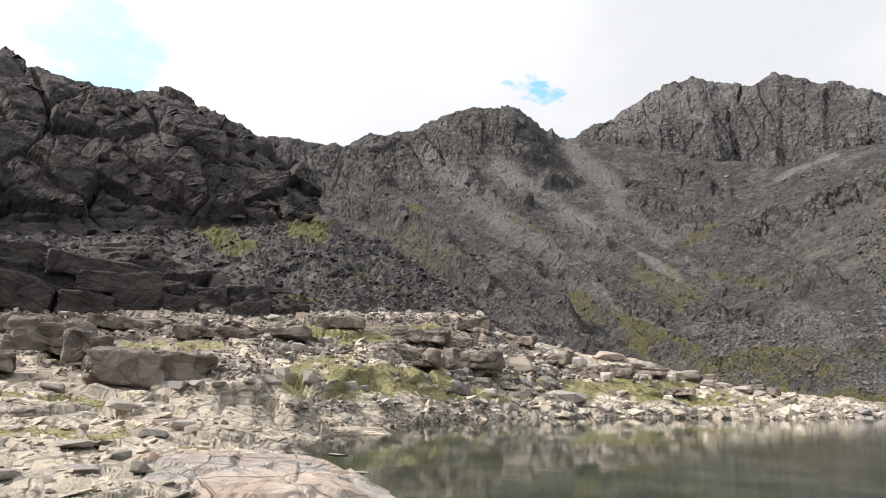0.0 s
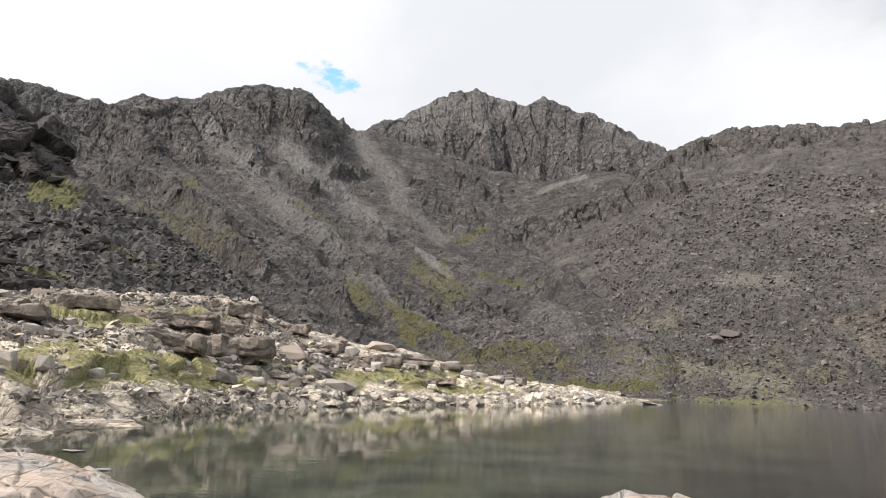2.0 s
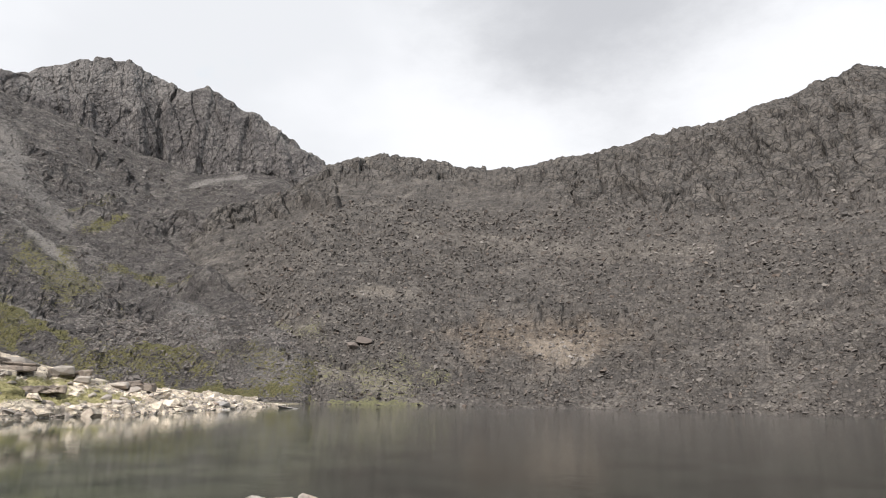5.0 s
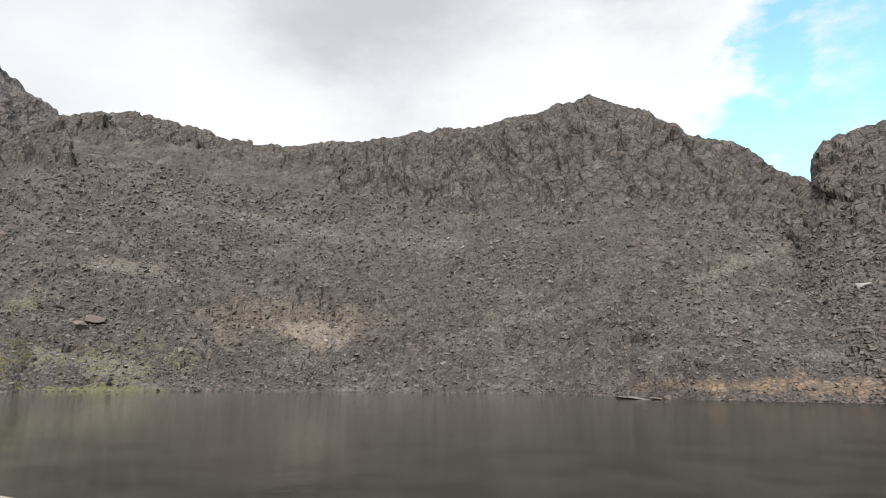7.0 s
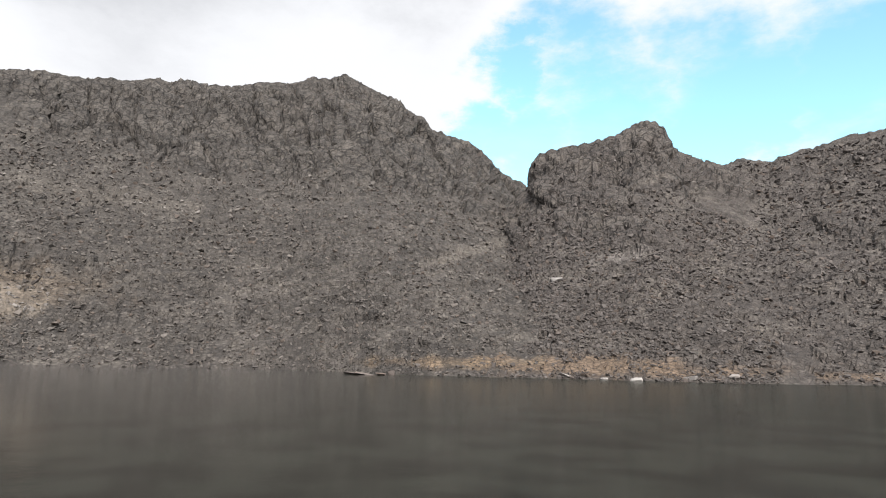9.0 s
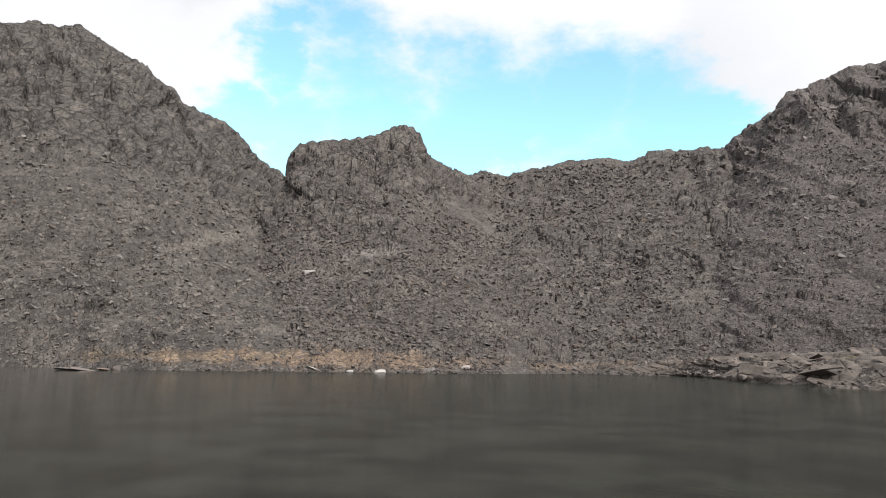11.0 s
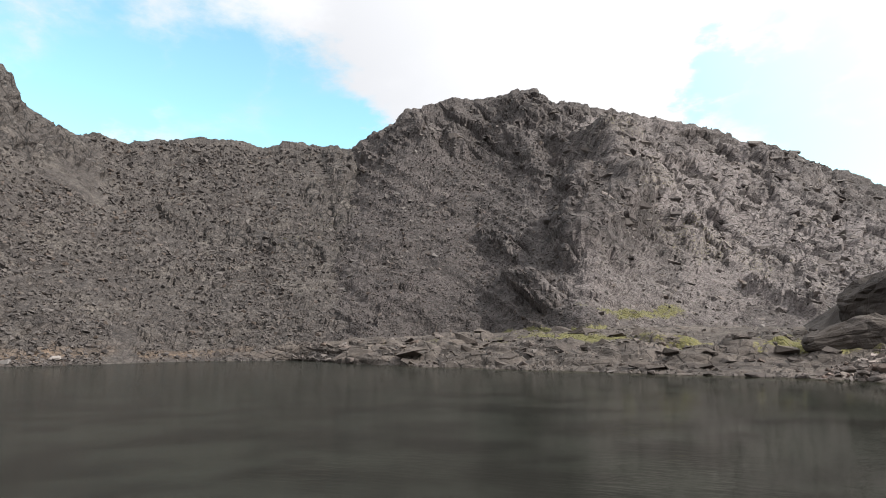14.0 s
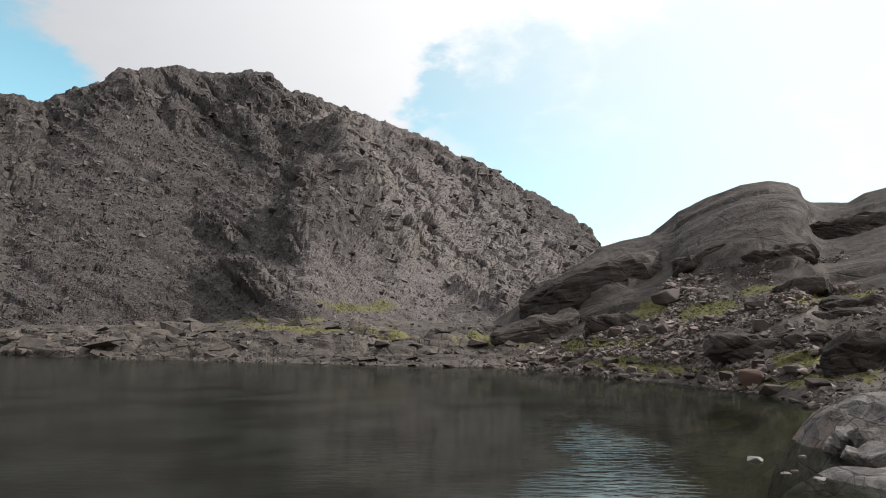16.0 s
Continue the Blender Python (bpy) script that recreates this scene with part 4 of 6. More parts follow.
head = landform("mountain_headwall", headwall_rock,
    [(27, 7), (29, 12.6), (31, 15.6), (34, 16.6), (37, 17.8), (40.8, 20.2), (44, 21.2), (47.2, 21.6), (50.6, 21.2), (53.4, 20.6), (58.5, 20.5), (61.1, 21), (64.7, 21.4), (69.1, 22), (71.2, 22.7), (75.7, 22.9), (80.1, 23.7), (84.4, 24.5), (87.9, 25.3), (90.2, 24.4), (93.1, 23.3), (93.8, 22.5), (95.3, 21.9), (96, 21), (99.2, 20.1), (101.1, 19.3), (102.1, 18), (102.9, 17.2), (105, 16.2), (110, 14)],
    [(27, 390), (45, 460), (60, 430), (88, 430), (110, 400)], [(27, 325, 50), (34, 228, 12), (37, 180, 4), (40, 148, -0.1), (46, 147, -0.2), (52, 146, -0.2), (65, 150, -0.2), (80, 147, -0.2), (85, 141, -0.2), (89, 131, -0.2), (93, 119, -0.2), (97, 111, -0.2), (110, 110, -0.2)],
    0.14, 170, bend=0.28, back=0.8, jag=0.17, seed=83, crag=[(27, 0.75), (40, 0.78), (50, 0.86), (60, 0.84), (66, 0.66), (74, 0.52), (88, 0.42), (97, 0.5), (104, 0.66), (110, 0.8)],
    rough=[("ridges", 70, 3.0, ""), ("plates", (15, 1.1, 0.45), 3.7, "crag"), ("plates", (6, 1.2, -0.6), 1.8, "crag"), ("blocks", (5, 5, 3.5), 0.7, ""), ("blocks", (2.4, 2.4, 1.8), 0.28, "")],
    strokes=[(83.6, 22, 101.5, 17.7, 0.9, 6, 1), (74.9, 21.1, 83.6, 21.7, 0.9, 4, 1), (90.4, 21, 92.2, 19.7, 0.5, 7, 1), (84.2, 20, 85.8, 19.9, 0.35, 6, 1), (99.9, 14, 102.6, 12.8, 0.6, 5, 1), (75, 17.6, 76.1, 17.6, 0.5, 6, 1), (57.5, 8.4, 63.7, 6.8, 0.9, 1.5, 0.5), (64.2, 7.4, 72.8, 5.7, 0.9, 1.5, 0.4), (43.8, 19.2, 46.5, 19.8, 0.5, 5, 1), (36.7, 17.4, 41.1, 16.7, 0.7, 10, 1), (37.2, 14.1, 39.7, 13, 0.5, 5, 0.7)],
    runs=[(49.1, 14.5, 75.2, 11.9, 0.8, 0.18), (95.8, 8.2, 102.9, 10.8, 0.5, 0.3)],
    grass=[(47, 1.6, 7, 2.4, -0.1, 0.4), (47, 0.1, 6, 0.9, 0, 0.42), (46, -0.85, 9, 0.3, 0, 0.6), (38, 5, 4, 1.4, 0, 0.4)],
    rust=[(60.5, 4.8, 7, 1.8, 0, 0.3), (104, -0.4, 10, 0.4, 0, 0.9)],
    # the two patches near 61 and 63.5 degrees paint a spot of sun
    pale=[(45, 1.3, 4, 0.8, -0.15, 0.4), (45, 8.6, 3, 0.5, 0, 0.4), (61, 4.2, 3.0, 0.7, -0.15, 0.8), (63.5, 3.2, 2.0, 0.4, 0, 0.6)])
tagged(head, "grey-brown scree wall under a jointed rocky ridge", "mountain", kind="structure")

tower = landform("mountain_tower", mountain_rock,
    [(95, 2), (99, 8), (102, 12), (105.2, 15.9), (105.5, 17.6), (106.6, 18.8), (109, 19.4), (112.1, 19.7), (114.1, 20.1), (114.9, 20.9), (116.1, 21.1), (118, 20.5), (118.7, 18.6), (120.8, 17.4), (122.5, 16.7), (128, 13)],
    [(95, 300), (106, 320), (118, 330), (128, 350)], [(95, 111, -0.2), (122, 109, -0.2), (128, 118, -0.2)],
    0.14, 150, bend=0.36, back=0.9, jag=0.17, seed=97, crag=[(95, 0.8), (105, 0.62), (118, 0.66), (128, 0.9)],
    rough=[("ridges", 50, 2.5, ""), ("plates", (11, 1.3, 0.3), 2.4, "crag"), ("plates", (4.5, 1.2, -0.5), 1.2, "crag"), ("blocks", (5, 5, 3.5), 0.7, ""), ("blocks", (2.4, 2.4, 1.8), 0.28, "")],
    strokes=[(106.3, 17.9, 117.5, 18.3, 0.9, 5, 1), (106.8, 15.4, 114.9, 14.1, 1, 4, 1), (108.9, 12.3, 115.8, 11.1, 1, 4, 1), (113.3, 10.1, 115.7, 9.6, 0.4, 3, 1), (121.1, 16, 122.9, 15.4, 0.6, 4, 1)],
    rust=[(108, -0.3, 12, 0.7, 0, 1.2), (118, -0.5, 8, 0.5, 0, 1.0)], pale=[(113.5, 9, 3, 0.4, 0.15, 0.5)])
tagged(tower, "rock tower on a boulder slope above the water", "mountain", kind="structure")

col = landform("mountain_col", mountain_rock,
    [(112, 10), (118, 15), (122.5, 16.7), (124.2, 17.1), (125.8, 16.6), (129.8, 17.3), (131.9, 17.8), (135.7, 17.8), (137.6, 17.4), (139, 18), (141.6, 18), (144, 18.1), (147, 17.4), (150, 14.5), (154, 8)],
    [(112, 360), (130, 400), (154, 400)], [(112, 109, -0.2), (122, 109, -0.2), (132, 127, -0.2), (142, 121, -0.2), (146, 128, 0.3), (150, 150, -1), (154, 180, -6)],
    0.14, 140, bend=0.3, back=0.7, jag=0.17, seed=111, crag=[(112, 0.8), (130, 0.93), (140, 0.9), (146, 0.85), (154, 0.8)],
    rough=[("ridges", 55, 3, ""), ("plates", (11, 1.3, 0.4), 2.2, "crag"), ("plates", (4.5, 1.4, -0.2), 1.1, "crag"), ("blocks", (5, 5, 3.5), 0.7, ""), ("blocks", (2.4, 2.4, 1.8), 0.28, "")],
    strokes=[(144.2, 16.9, 145.5, 11.3, 1.3, 9, 1), (141.9, 13.5, 144, 10.7, 0.8, 5, 1), (135.3, 9.6, 143.7, 7.7, 0.9, 5, 1), (128.6, 11.2, 133.6, 9.5, 0.7, 4, 0.8), (150, 12, 151.1, 9.5, 0.4, 6, 1), (150.6, 9, 155.3, 8, 0.7, 5, 1), (148.6, 8.4, 148.8, 2.3, 1, 4, 0), (146.5, 10.3, 147.6, 6.8, 0.7, -3, 0)],
    rust=[(124, -0.5, 12, 0.4, 0, 0.9)], grass=[(142, 10, 4, 1.2, 0.5, 0.25)])
tagged(col, "brown-grey boulder scree rising to a low col", "mountain", kind="structure")

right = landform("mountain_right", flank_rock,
    [(140, 12), (144, 16.5), (146.3, 18.4), (146.9, 19), (149.3, 20.1), (149.9, 21.3), (153.2, 22), (155, 22.4), (157.3, 22.1), (159.9, 22.3), (161, 22.8), (162.9, 22.7), (164.5, 21.6), (168, 21.2), (171.2, 20.3), (174.7, 19.2), (178.7, 17.8), (180.5, 16.7), (183.7, 15.6), (187.1, 13.5), (189.3, 12.2), (191.4, 10.8), (192.7, 9.8), (193.4, 8.4), (196, 5)],
    [(140, 400), (150, 400), (157, 430), (161, 420), (166, 390), (169, 395), (174, 440), (180, 500), (196, 520)], [(140, 130, 1), (143, 124, 0.2), (147, 120, 0.8), (152, 128, 2.5), (158, 124, 3), (163, 107, 3), (167, 99, 3), (170, 110, 3), (174, 130, 4), (182, 148, 5), (196, 150, 5)],
    0.14, 165, bend=0.3, back=0.7, jag=0.17, seed=123, crag=[(140, 0.8), (150, 0.7), (158, 0.6), (163, 0.45), (167, 0.2), (180, 0.08), (196, 0.05)],
    rough=[("ridges", 70, 4, ""), ("beds", (34, 12, -30), 4.2, "crag"), ("beds", (13, 5, -34), 2.0, "crag"), ("plates", (6, 1.2, 0.3), 1.1, "crag"), ("blocks", (5, 5, 3.5), 0.6, ""), ("blocks", (2.4, 2.4, 1.8), 0.14, "")],
    # pale gullies, widened and lightened for the sun on this flank
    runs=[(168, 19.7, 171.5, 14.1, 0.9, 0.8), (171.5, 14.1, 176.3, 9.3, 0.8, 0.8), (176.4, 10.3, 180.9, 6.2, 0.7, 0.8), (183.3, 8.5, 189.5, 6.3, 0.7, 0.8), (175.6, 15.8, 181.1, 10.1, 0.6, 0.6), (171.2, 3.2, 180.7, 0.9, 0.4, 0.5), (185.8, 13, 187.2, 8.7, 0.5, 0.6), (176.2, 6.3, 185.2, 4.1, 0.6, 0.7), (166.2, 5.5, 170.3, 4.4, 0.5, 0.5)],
    ribs=(-0.55, 1.8, 1.5), streak=0.3,
    strokes=[(168.6, 14.2, 166.6, 9.6, 3.0, 19, 1), (160.5, 18.9, 163.7, 14.3, 1, 9.5, 1), (161, 5.5, 163.6, 3.4, 0.9, 9.5, 1), (157.9, 9.1, 161, 8.1, 0.9, 8.2, 1), (165.2, 9.6, 168.3, 10.6, 0.8, 8.2, 1), (162.6, 20.9, 169, 16.2, 1.6, 16, 1), (169, 16.2, 170.7, 11.6, 1.5, 20, 1), (170.7, 11.6, 166.2, 8.6, 1.6, 14, 1), (150.8, 20.6, 152.4, 18.2, 0.9, 8.2, 1), (155.1, 19.3, 155.6, 16.8, 0.7, 8.2, 1), (174, 12.4, 176.1, 8.8, 0.8, 12.2, 1), (168.8, 7.5, 170.5, 6.2, 0.5, 9.5, 1), (180.4, 4.8, 184.7, 2.3, 0.6, 10.9, 1), (181.9, 15.3, 184.9, 13.1, 1, 12.2, 1), (190.3, 12.1, 192.8, 8.9, 1, 6, 1)],
    # the broad pale patches are sunlight put into the colour
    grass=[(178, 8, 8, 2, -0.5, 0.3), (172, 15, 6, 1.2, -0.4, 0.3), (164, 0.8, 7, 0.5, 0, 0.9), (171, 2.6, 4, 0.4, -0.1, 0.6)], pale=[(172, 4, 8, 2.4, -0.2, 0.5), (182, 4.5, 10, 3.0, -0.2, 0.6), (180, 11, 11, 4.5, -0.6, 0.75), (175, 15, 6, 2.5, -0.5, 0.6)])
tagged(right, "broad craggy mountain, its right flank painted paler for sunlight", "mountain", kind="structure")

shelf = landform("ground_shelf", shelf_rock,
    [(136, -1.0), (140, 0.2), (146, 0.6), (152, 0.8), (160, 1.2), (170, 1.6), (180, 1.4), (188, 1.0), (196, 1.0)],
    [(136, 128), (146, 125), (160, 120), (180, 110), (196, 100)], [(136, 127, -0.3), (142, 121, -0.3), (146, 95, -0.3), (152, 79, -0.3), (162, 67, -0.3), (172, 59, -0.3), (187, 54, -0.3), (196, 42, -0.3)],
    0.12, 70, bend=-0.3, back=-0.02, seed=149, bosses=[(147 + 3.3 * k, -1.2 + 0.5 * (k % 3), 2.6 + 0.7 * (k % 2), 0.34 + 0.08 * (k % 4), 0.03 - 0.03 * (k % 3), 0.9 + 0.3 * (k % 3)) for k in range(15)],
    rough=[("soft", 18, 1.0, ""), ("beds", (9, 1.6, -4), 0.35, ""), ("blocks", (1.8, 1.8, 1.0), 0.12, "")],
    grass=[(165, 0.6, 6, 0.4, 0, 0.7), (176, -0.4, 6, 0.3, 0, 0.6), (186, -0.9, 6, 0.4, 0, 0.8), (152, 0, 4, 0.3, 0, 0.4)])
tagged(shelf, "low rounded shore slabs with turf at the loch's edge", "shore", kind="structure")

hill = landform("hill_slabs", hill_rock,
    [(178, -1.2), (182.1, 0.5), (186.2, 3.1), (189.5, 5.1), (193.6, 8.2), (195.3, 8.7), (197.7, 9.1), (200.1, 11), (202.5, 12), (205.2, 12.8), (207.3, 12.95), (208.7, 12.6), (209.5, 12.1), (209.75, 11.2), (210.2, 10.9), (212.7, 10.6), (213.8, 11.2), (217, 11.8), (224, 12.5)],
    [(178, 110), (195, 115), (209.4, 108), (210.4, 135), (224, 130)], [(178, 58, -0.2), (187, 55, -0.2), (195, 43, -0.2), (204, 36, -0.2), (208, 31, -0.2), (211, 28, 0.0), (224, 26, 0.5)],
    0.12, 140, bend=0.05, back=0.3, seed=161, worn=True, edge=0.15,
    bosses=[(205, 9.7, 5.45455, 3.18182, 0.35, 1.8), (192.8, 5.3, 6.81818, 2, 0.42, 2.4)],
    rough=[("soft", 22, 1.0, ""), ("blocks", (14, 14, 9), 0.4, ""), ("blocks", (4, 4, 3), 0.14, ""), ("blocks", (1.2, 1.2, 0.9), 0.05, "")],
    grass=[(190, -0.7, 7, 0.5, 0.05, 1), (196.5, 2.2, 3.4, 0.6, 0.35, 1), (202, 2.2, 3, 0.8, 0.2, 0.8), (209, -1.0, 3.2, 0.7, 0.1, 1.1), (211, -2.0, 3, 0.5, 0.15, 1), (197, -2.0, 8, 0.35, 0.0, 0.9), (208, -3.0, 5, 0.5, 0.1, 1), (211, 3.6, 3, 0.5, 0.2, 0.8), (206, 4.6, 2, 0.5, 0.2, 0.7)], pale=[(202, 0.9, 4, 2.4, 0.2, 0.9), (207, -1.5, 5, 1.5, 0.05, 0.8), (209.5, 2.6, 3.5, 1.2, 0.2, 0.7), (196, -1.6, 7, 0.6, 0, 0.7), (212, -2.6, 4, 1.0, 0, 0.7)])
tagged(hill, "brown rounded rock slabs rising to a smooth dome", "hill", kind="structure")

rear = landform("hill_behind", hill_rock, [(222, 12.2), (240, 12), (262, 11), (286, 12), (309, 17)], [(222, 100), (286, 150), (309, 200)], [(222, 26, 0.3), (286, 26, 0.5), (309, 26, 0.5)],
    1.0, 40, bend=0.1, back=0.3, seed=171, rough=[("soft", 22, 2.5, ""), ("blocks", (9, 9, 4), 1.0, "")])
tagged(rear, "brown rock hillside closing the corrie", "hill", kind="structure")

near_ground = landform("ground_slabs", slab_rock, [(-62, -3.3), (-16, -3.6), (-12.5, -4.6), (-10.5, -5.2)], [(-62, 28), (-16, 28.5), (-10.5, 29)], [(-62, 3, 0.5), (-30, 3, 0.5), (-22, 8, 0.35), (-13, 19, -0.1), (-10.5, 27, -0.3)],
    0.16, 120, bend=0.0, back=0.05, worn=True, seed=181, edge=1.0, rough=[("soft", 6, 0.2, ""), ("blocks", (3.0, 3.0, 1.2), 0.26, ""), ("blocks", (0.9, 0.9, 0.5), 0.1, "")],
    grass=[(-33, -4.6, 3, 0.4, 0, 1), (-28, -5.0, 3, 0.3, 0.1, 0.7), (-21, -6.3, 2, 0.3, 0.05, 0.8), (-36, -6.5, 3, 0.4, 0, 0.8)], pale=[(-30, -6, 24, 3.2, 0, 0.65), (-17, -4.0, 7, 0.6, 0, 0.9)], rust=[(-30, -5, 8, 1, 0, 0.25)])
tagged(near_ground, "pale cracked rock slabs with gravel and tufts of turf", "ground", kind="structure")


# lighter copy of crag_stone; on the flank it stands for sunlit rock
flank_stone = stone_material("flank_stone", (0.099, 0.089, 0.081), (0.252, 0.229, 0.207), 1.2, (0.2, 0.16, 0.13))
hill_turf = stone_material("hill_turf_blades", (0.09, 0.09, 0.032), (0.22, 0.2, 0.085), 3.0, (0.24, 0.2, 0.1), cast=(1, 1, 1))

# ---- loose stones and jointed blocks on the slopes ----
scatter("scree_stones", "mountain_headwall", 15500, 0.085, 0.26, headwall_stone, "grey-brown angular scree blocks down to the water", (34, 107, 0.0, 0.8), 201, lift=0.5, squash=0.85, gravel=-1, only="scree")
# pale fans, and the stones inside the painted sun spot
scatter("pale_scree", "mountain_headwall", 2500, 0.085, 0.34, pale_lit_stone, "small pale grey stones on scree runs and lightened patches", (38, 107, 0.0, 0.66), 251, lift=0.45, gravel=1)
scatter("crag_blocks", "mountain_headwall", 700, 0.15, 0.5, headwall_block, "upright jointed blocks of the ridge crags", (29, 106, 0.55, 0.985), 202, "crag", lift=-0.3)
scatter("crag_blocks", "mountain_headwall", 500, 0.12, 0.4, headwall_block, "jointed rock ribs in the scree wall", (74, 104, 0.3, 0.65), 222, "crag", lift=0.0, clump=0.15)
scatter("scree_stones", "mountain_tower", 10000, 0.09, 0.28, mountain_stone, "grey boulders on the slope below the rock tower", (98, 126, 0.0, 0.72), 203, lift=0.5, squash=0.85, only="scree")
scatter("crag_blocks", "mountain_tower", 400, 0.14, 0.45, crag_stone, "upright jointed blocks of the rock tower", (100, 124, 0.5, 0.985), 223, "crag", lift=-0.3)
scatter("scree_stones", "mountain_col", 11500, 0.09, 0.27, mountain_stone, "brown-grey boulder scree below the col", (116, 152, 0.0, 0.97), 204, lift=0.5, squash=0.85, only="scree")
scatter("crag_blocks", "mountain_col", 500, 0.13, 0.45, crag_stone, "broken rock outcrops below the col", (122, 156, 0.35, 0.985), 224, "crag", lift=-0.2, clump=0.2)
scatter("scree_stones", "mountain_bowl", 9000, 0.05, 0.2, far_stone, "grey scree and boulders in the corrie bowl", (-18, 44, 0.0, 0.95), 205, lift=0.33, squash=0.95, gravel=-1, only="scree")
scatter("pale_scree", "mountain_bowl", 4000, 0.04, 0.12, far_gravel, "small pale grey stones on scree runs and lightened patches", (-18, 44, 0.0, 0.95), 255, lift=0.4, gravel=1)
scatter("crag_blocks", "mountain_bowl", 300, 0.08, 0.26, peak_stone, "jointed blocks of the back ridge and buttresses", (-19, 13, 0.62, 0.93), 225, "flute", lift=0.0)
scatter("crag_blocks", "mountain_bowl", 700, 0.1, 0.34, peak_stone, "rock ribs breaking through the corrie scree", (-16, 44, 0.05, 0.75), 226, "crag", lift=0.0, clump=-0.4, only="crag")
scatter("dark_boulders", "mountain_bowl", 2400, 0.07, 0.34, talus_stone, "dark boulders strewn at the crag's side", (-16, 14, 0.02, 0.42), 227)
scatter("scree_stones", "mountain_bowl", 3500, 0.08, 0.28, far_stone, "grey stones on the turf flats behind the point", (22, 49, 0.0, 0.3), 290)

scatter("scree_stones", "scree_slope_dark", 9500, 0.09, 0.42, talus_stone, "dark boulders below the crag", (-42, 10, 0.0, 0.97), 206, lift=0.45)
scatter("scree_stones", "mountain_right", 6500, 0.07, 0.22, mountain_stone, "grey blocks over the mountain flank", (144, 168, 0.0, 0.9), 207, lift=0.35, squash=0.95, gravel=-1)
# lighter stones right of the ridge, sunlight put into their tone
scatter("scree_stones", "mountain_right", 2000, 0.075, 0.24, pale_lit_stone, "grey blocks over the mountain flank", (167, 194, 0.0, 0.9), 287, lift=0.3, squash=0.95)
scatter("pale_scree", "mountain_right", 2500, 0.06, 0.2, pale_lit_stone, "small pale grey stones on scree runs and lightened patches", (144, 194, 0.0, 0.9), 257, lift=0.4, gravel=1)
scatter("crag_blocks", "mountain_right", 700, 0.14, 0.5, crag_stone, "jointed crags of the mountain flank", (145, 168, 0.25, 0.985), 229, "dip", lift=0.0, clump=-0.1)
# lighter blocks than left of the ridge, again for the sun
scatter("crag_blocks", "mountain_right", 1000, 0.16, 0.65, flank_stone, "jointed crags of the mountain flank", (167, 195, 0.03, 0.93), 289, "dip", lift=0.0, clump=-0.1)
scatter("crag_blocks", "cliff_crag", 160, 0.16, 0.7, cloud_shaded_stone, "blocks and ledges of the crag, toned dark for cloud shade", (-44, -11, 0.0, 0.97), 209, "slab", lift=0.0)
scatter("shore_rubble", "ground_shelf", 2200, 0.07, 0.38, flank_stone, "brown rubble along the low shore slabs", (140, 192, 0.0, 0.95), 210, clump=0.0)
scatter("shore_rubble", "hill_slabs", 3400, 0.09, 0.42, hill_stone, "brown-grey stones lying between the slabs", (184, 217, 0.0, 0.4), 211, clump=-0.05)
scatter("rubble_heap", "hill_slabs", 4200, 0.09, 0.5, hill_stone, "brown-grey boulders heaped between the hillside slabs", (183, 217, 0.0, 0.8), 319, power=1.8, lift=0.5, heaps=[(201, 1.5, 3.2, 2.0, 0.25, 1), (196, -1.5, 8, 0.6, 0, 1), (206, -2.2, 5, 0.8, 0, 0.9), (200.5, 4.4, 1.6, 0.9, 0.3, 1), (210, 3.4, 3, 0.6, 0.2, 0.7), (190, -0.8, 5, 0.5, 0.1, 0.9), (207, 2.6, 2.5, 0.9, 0.2, 0.8), (211, 6.2, 3, 0.4, 0.1, 0.6)])
scatter("gully_stones", "hill_slabs", 2200, 0.08, 0.3, hill_stone, "pale grey stones filling a shallow gully", (198, 207, 0.1, 0.55), 212)
scatter("shore_rubble", "ground_shore", 1900, 0.05, 0.3, shore_stone, "grey rubble strewn over slabs and turf", (-44, 37, 0.02, 0.97), 213, clump=0.1)
scatter("rubble_heap", "ground_shore", 3300, 0.11, 0.55, boulder_stone, "dark grey angular rubble heaped below the ledges", (-44, 37, 0.0, 0.97), 313, power=1.6, lift=0.55, heaps=[(0.5, 0.2, 4, 0.7, -0.05, 1), (8.3, 0.5, 3.2, 0.9, -0.15, 1), (-10.3, -2.5, 5, 0.5, 0.05, 1), (-18, 0.2, 2.4, 0.6, 0, 0.9), (-12, 2.3, 6, 0.9, 0.05, 0.8), (-28, 2.8, 7, 0.5, 0, 0.6), (-10, -0.7, 2, 0.5, 0, 0.7), (-3, 4.9, 6, 0.7, 0, 0.8), (16, 0.2, 2.4, 0.5, -0.1, 0.8), (4, -1.8, 9, 0.2, 0, 0.7), (-14, 4.6, 9, 0.6, 0, 0.9), (-30, 4.0, 8, 0.5, 0, 0.8)])
scatter("turf_stones", "ground_shore", 1500, 0.05, 0.2, boulder_stone, "small grey stones half sunk in the turf", (-44, 37, 0.02, 0.97), 314, clump=0.3)
scatter("grass_tufts", "ground_shore", 4200, 0.04, 0.09, turf_blade, "yellow-green grass tussocks on the stony shore", (-44, 37, 0.02, 0.97), 315, "turf", lift=0.1, clump=-0.2)
scatter("grass_tufts", "ground_slabs", 1800, 0.06, 0.2, turf_blade, "dry grass tufts in the joints of the slabs", (-42, -11, 0.2, 1.0), 316, "turf", lift=0.1, clump=-0.2)
scatter("grass_tufts", "hill_slabs", 2300, 0.05, 0.13, hill_turf, "green grass tussocks between the hillside slabs", (184, 217, 0.0, 0.45), 317, "turf", lift=0.1, clump=-0.2)
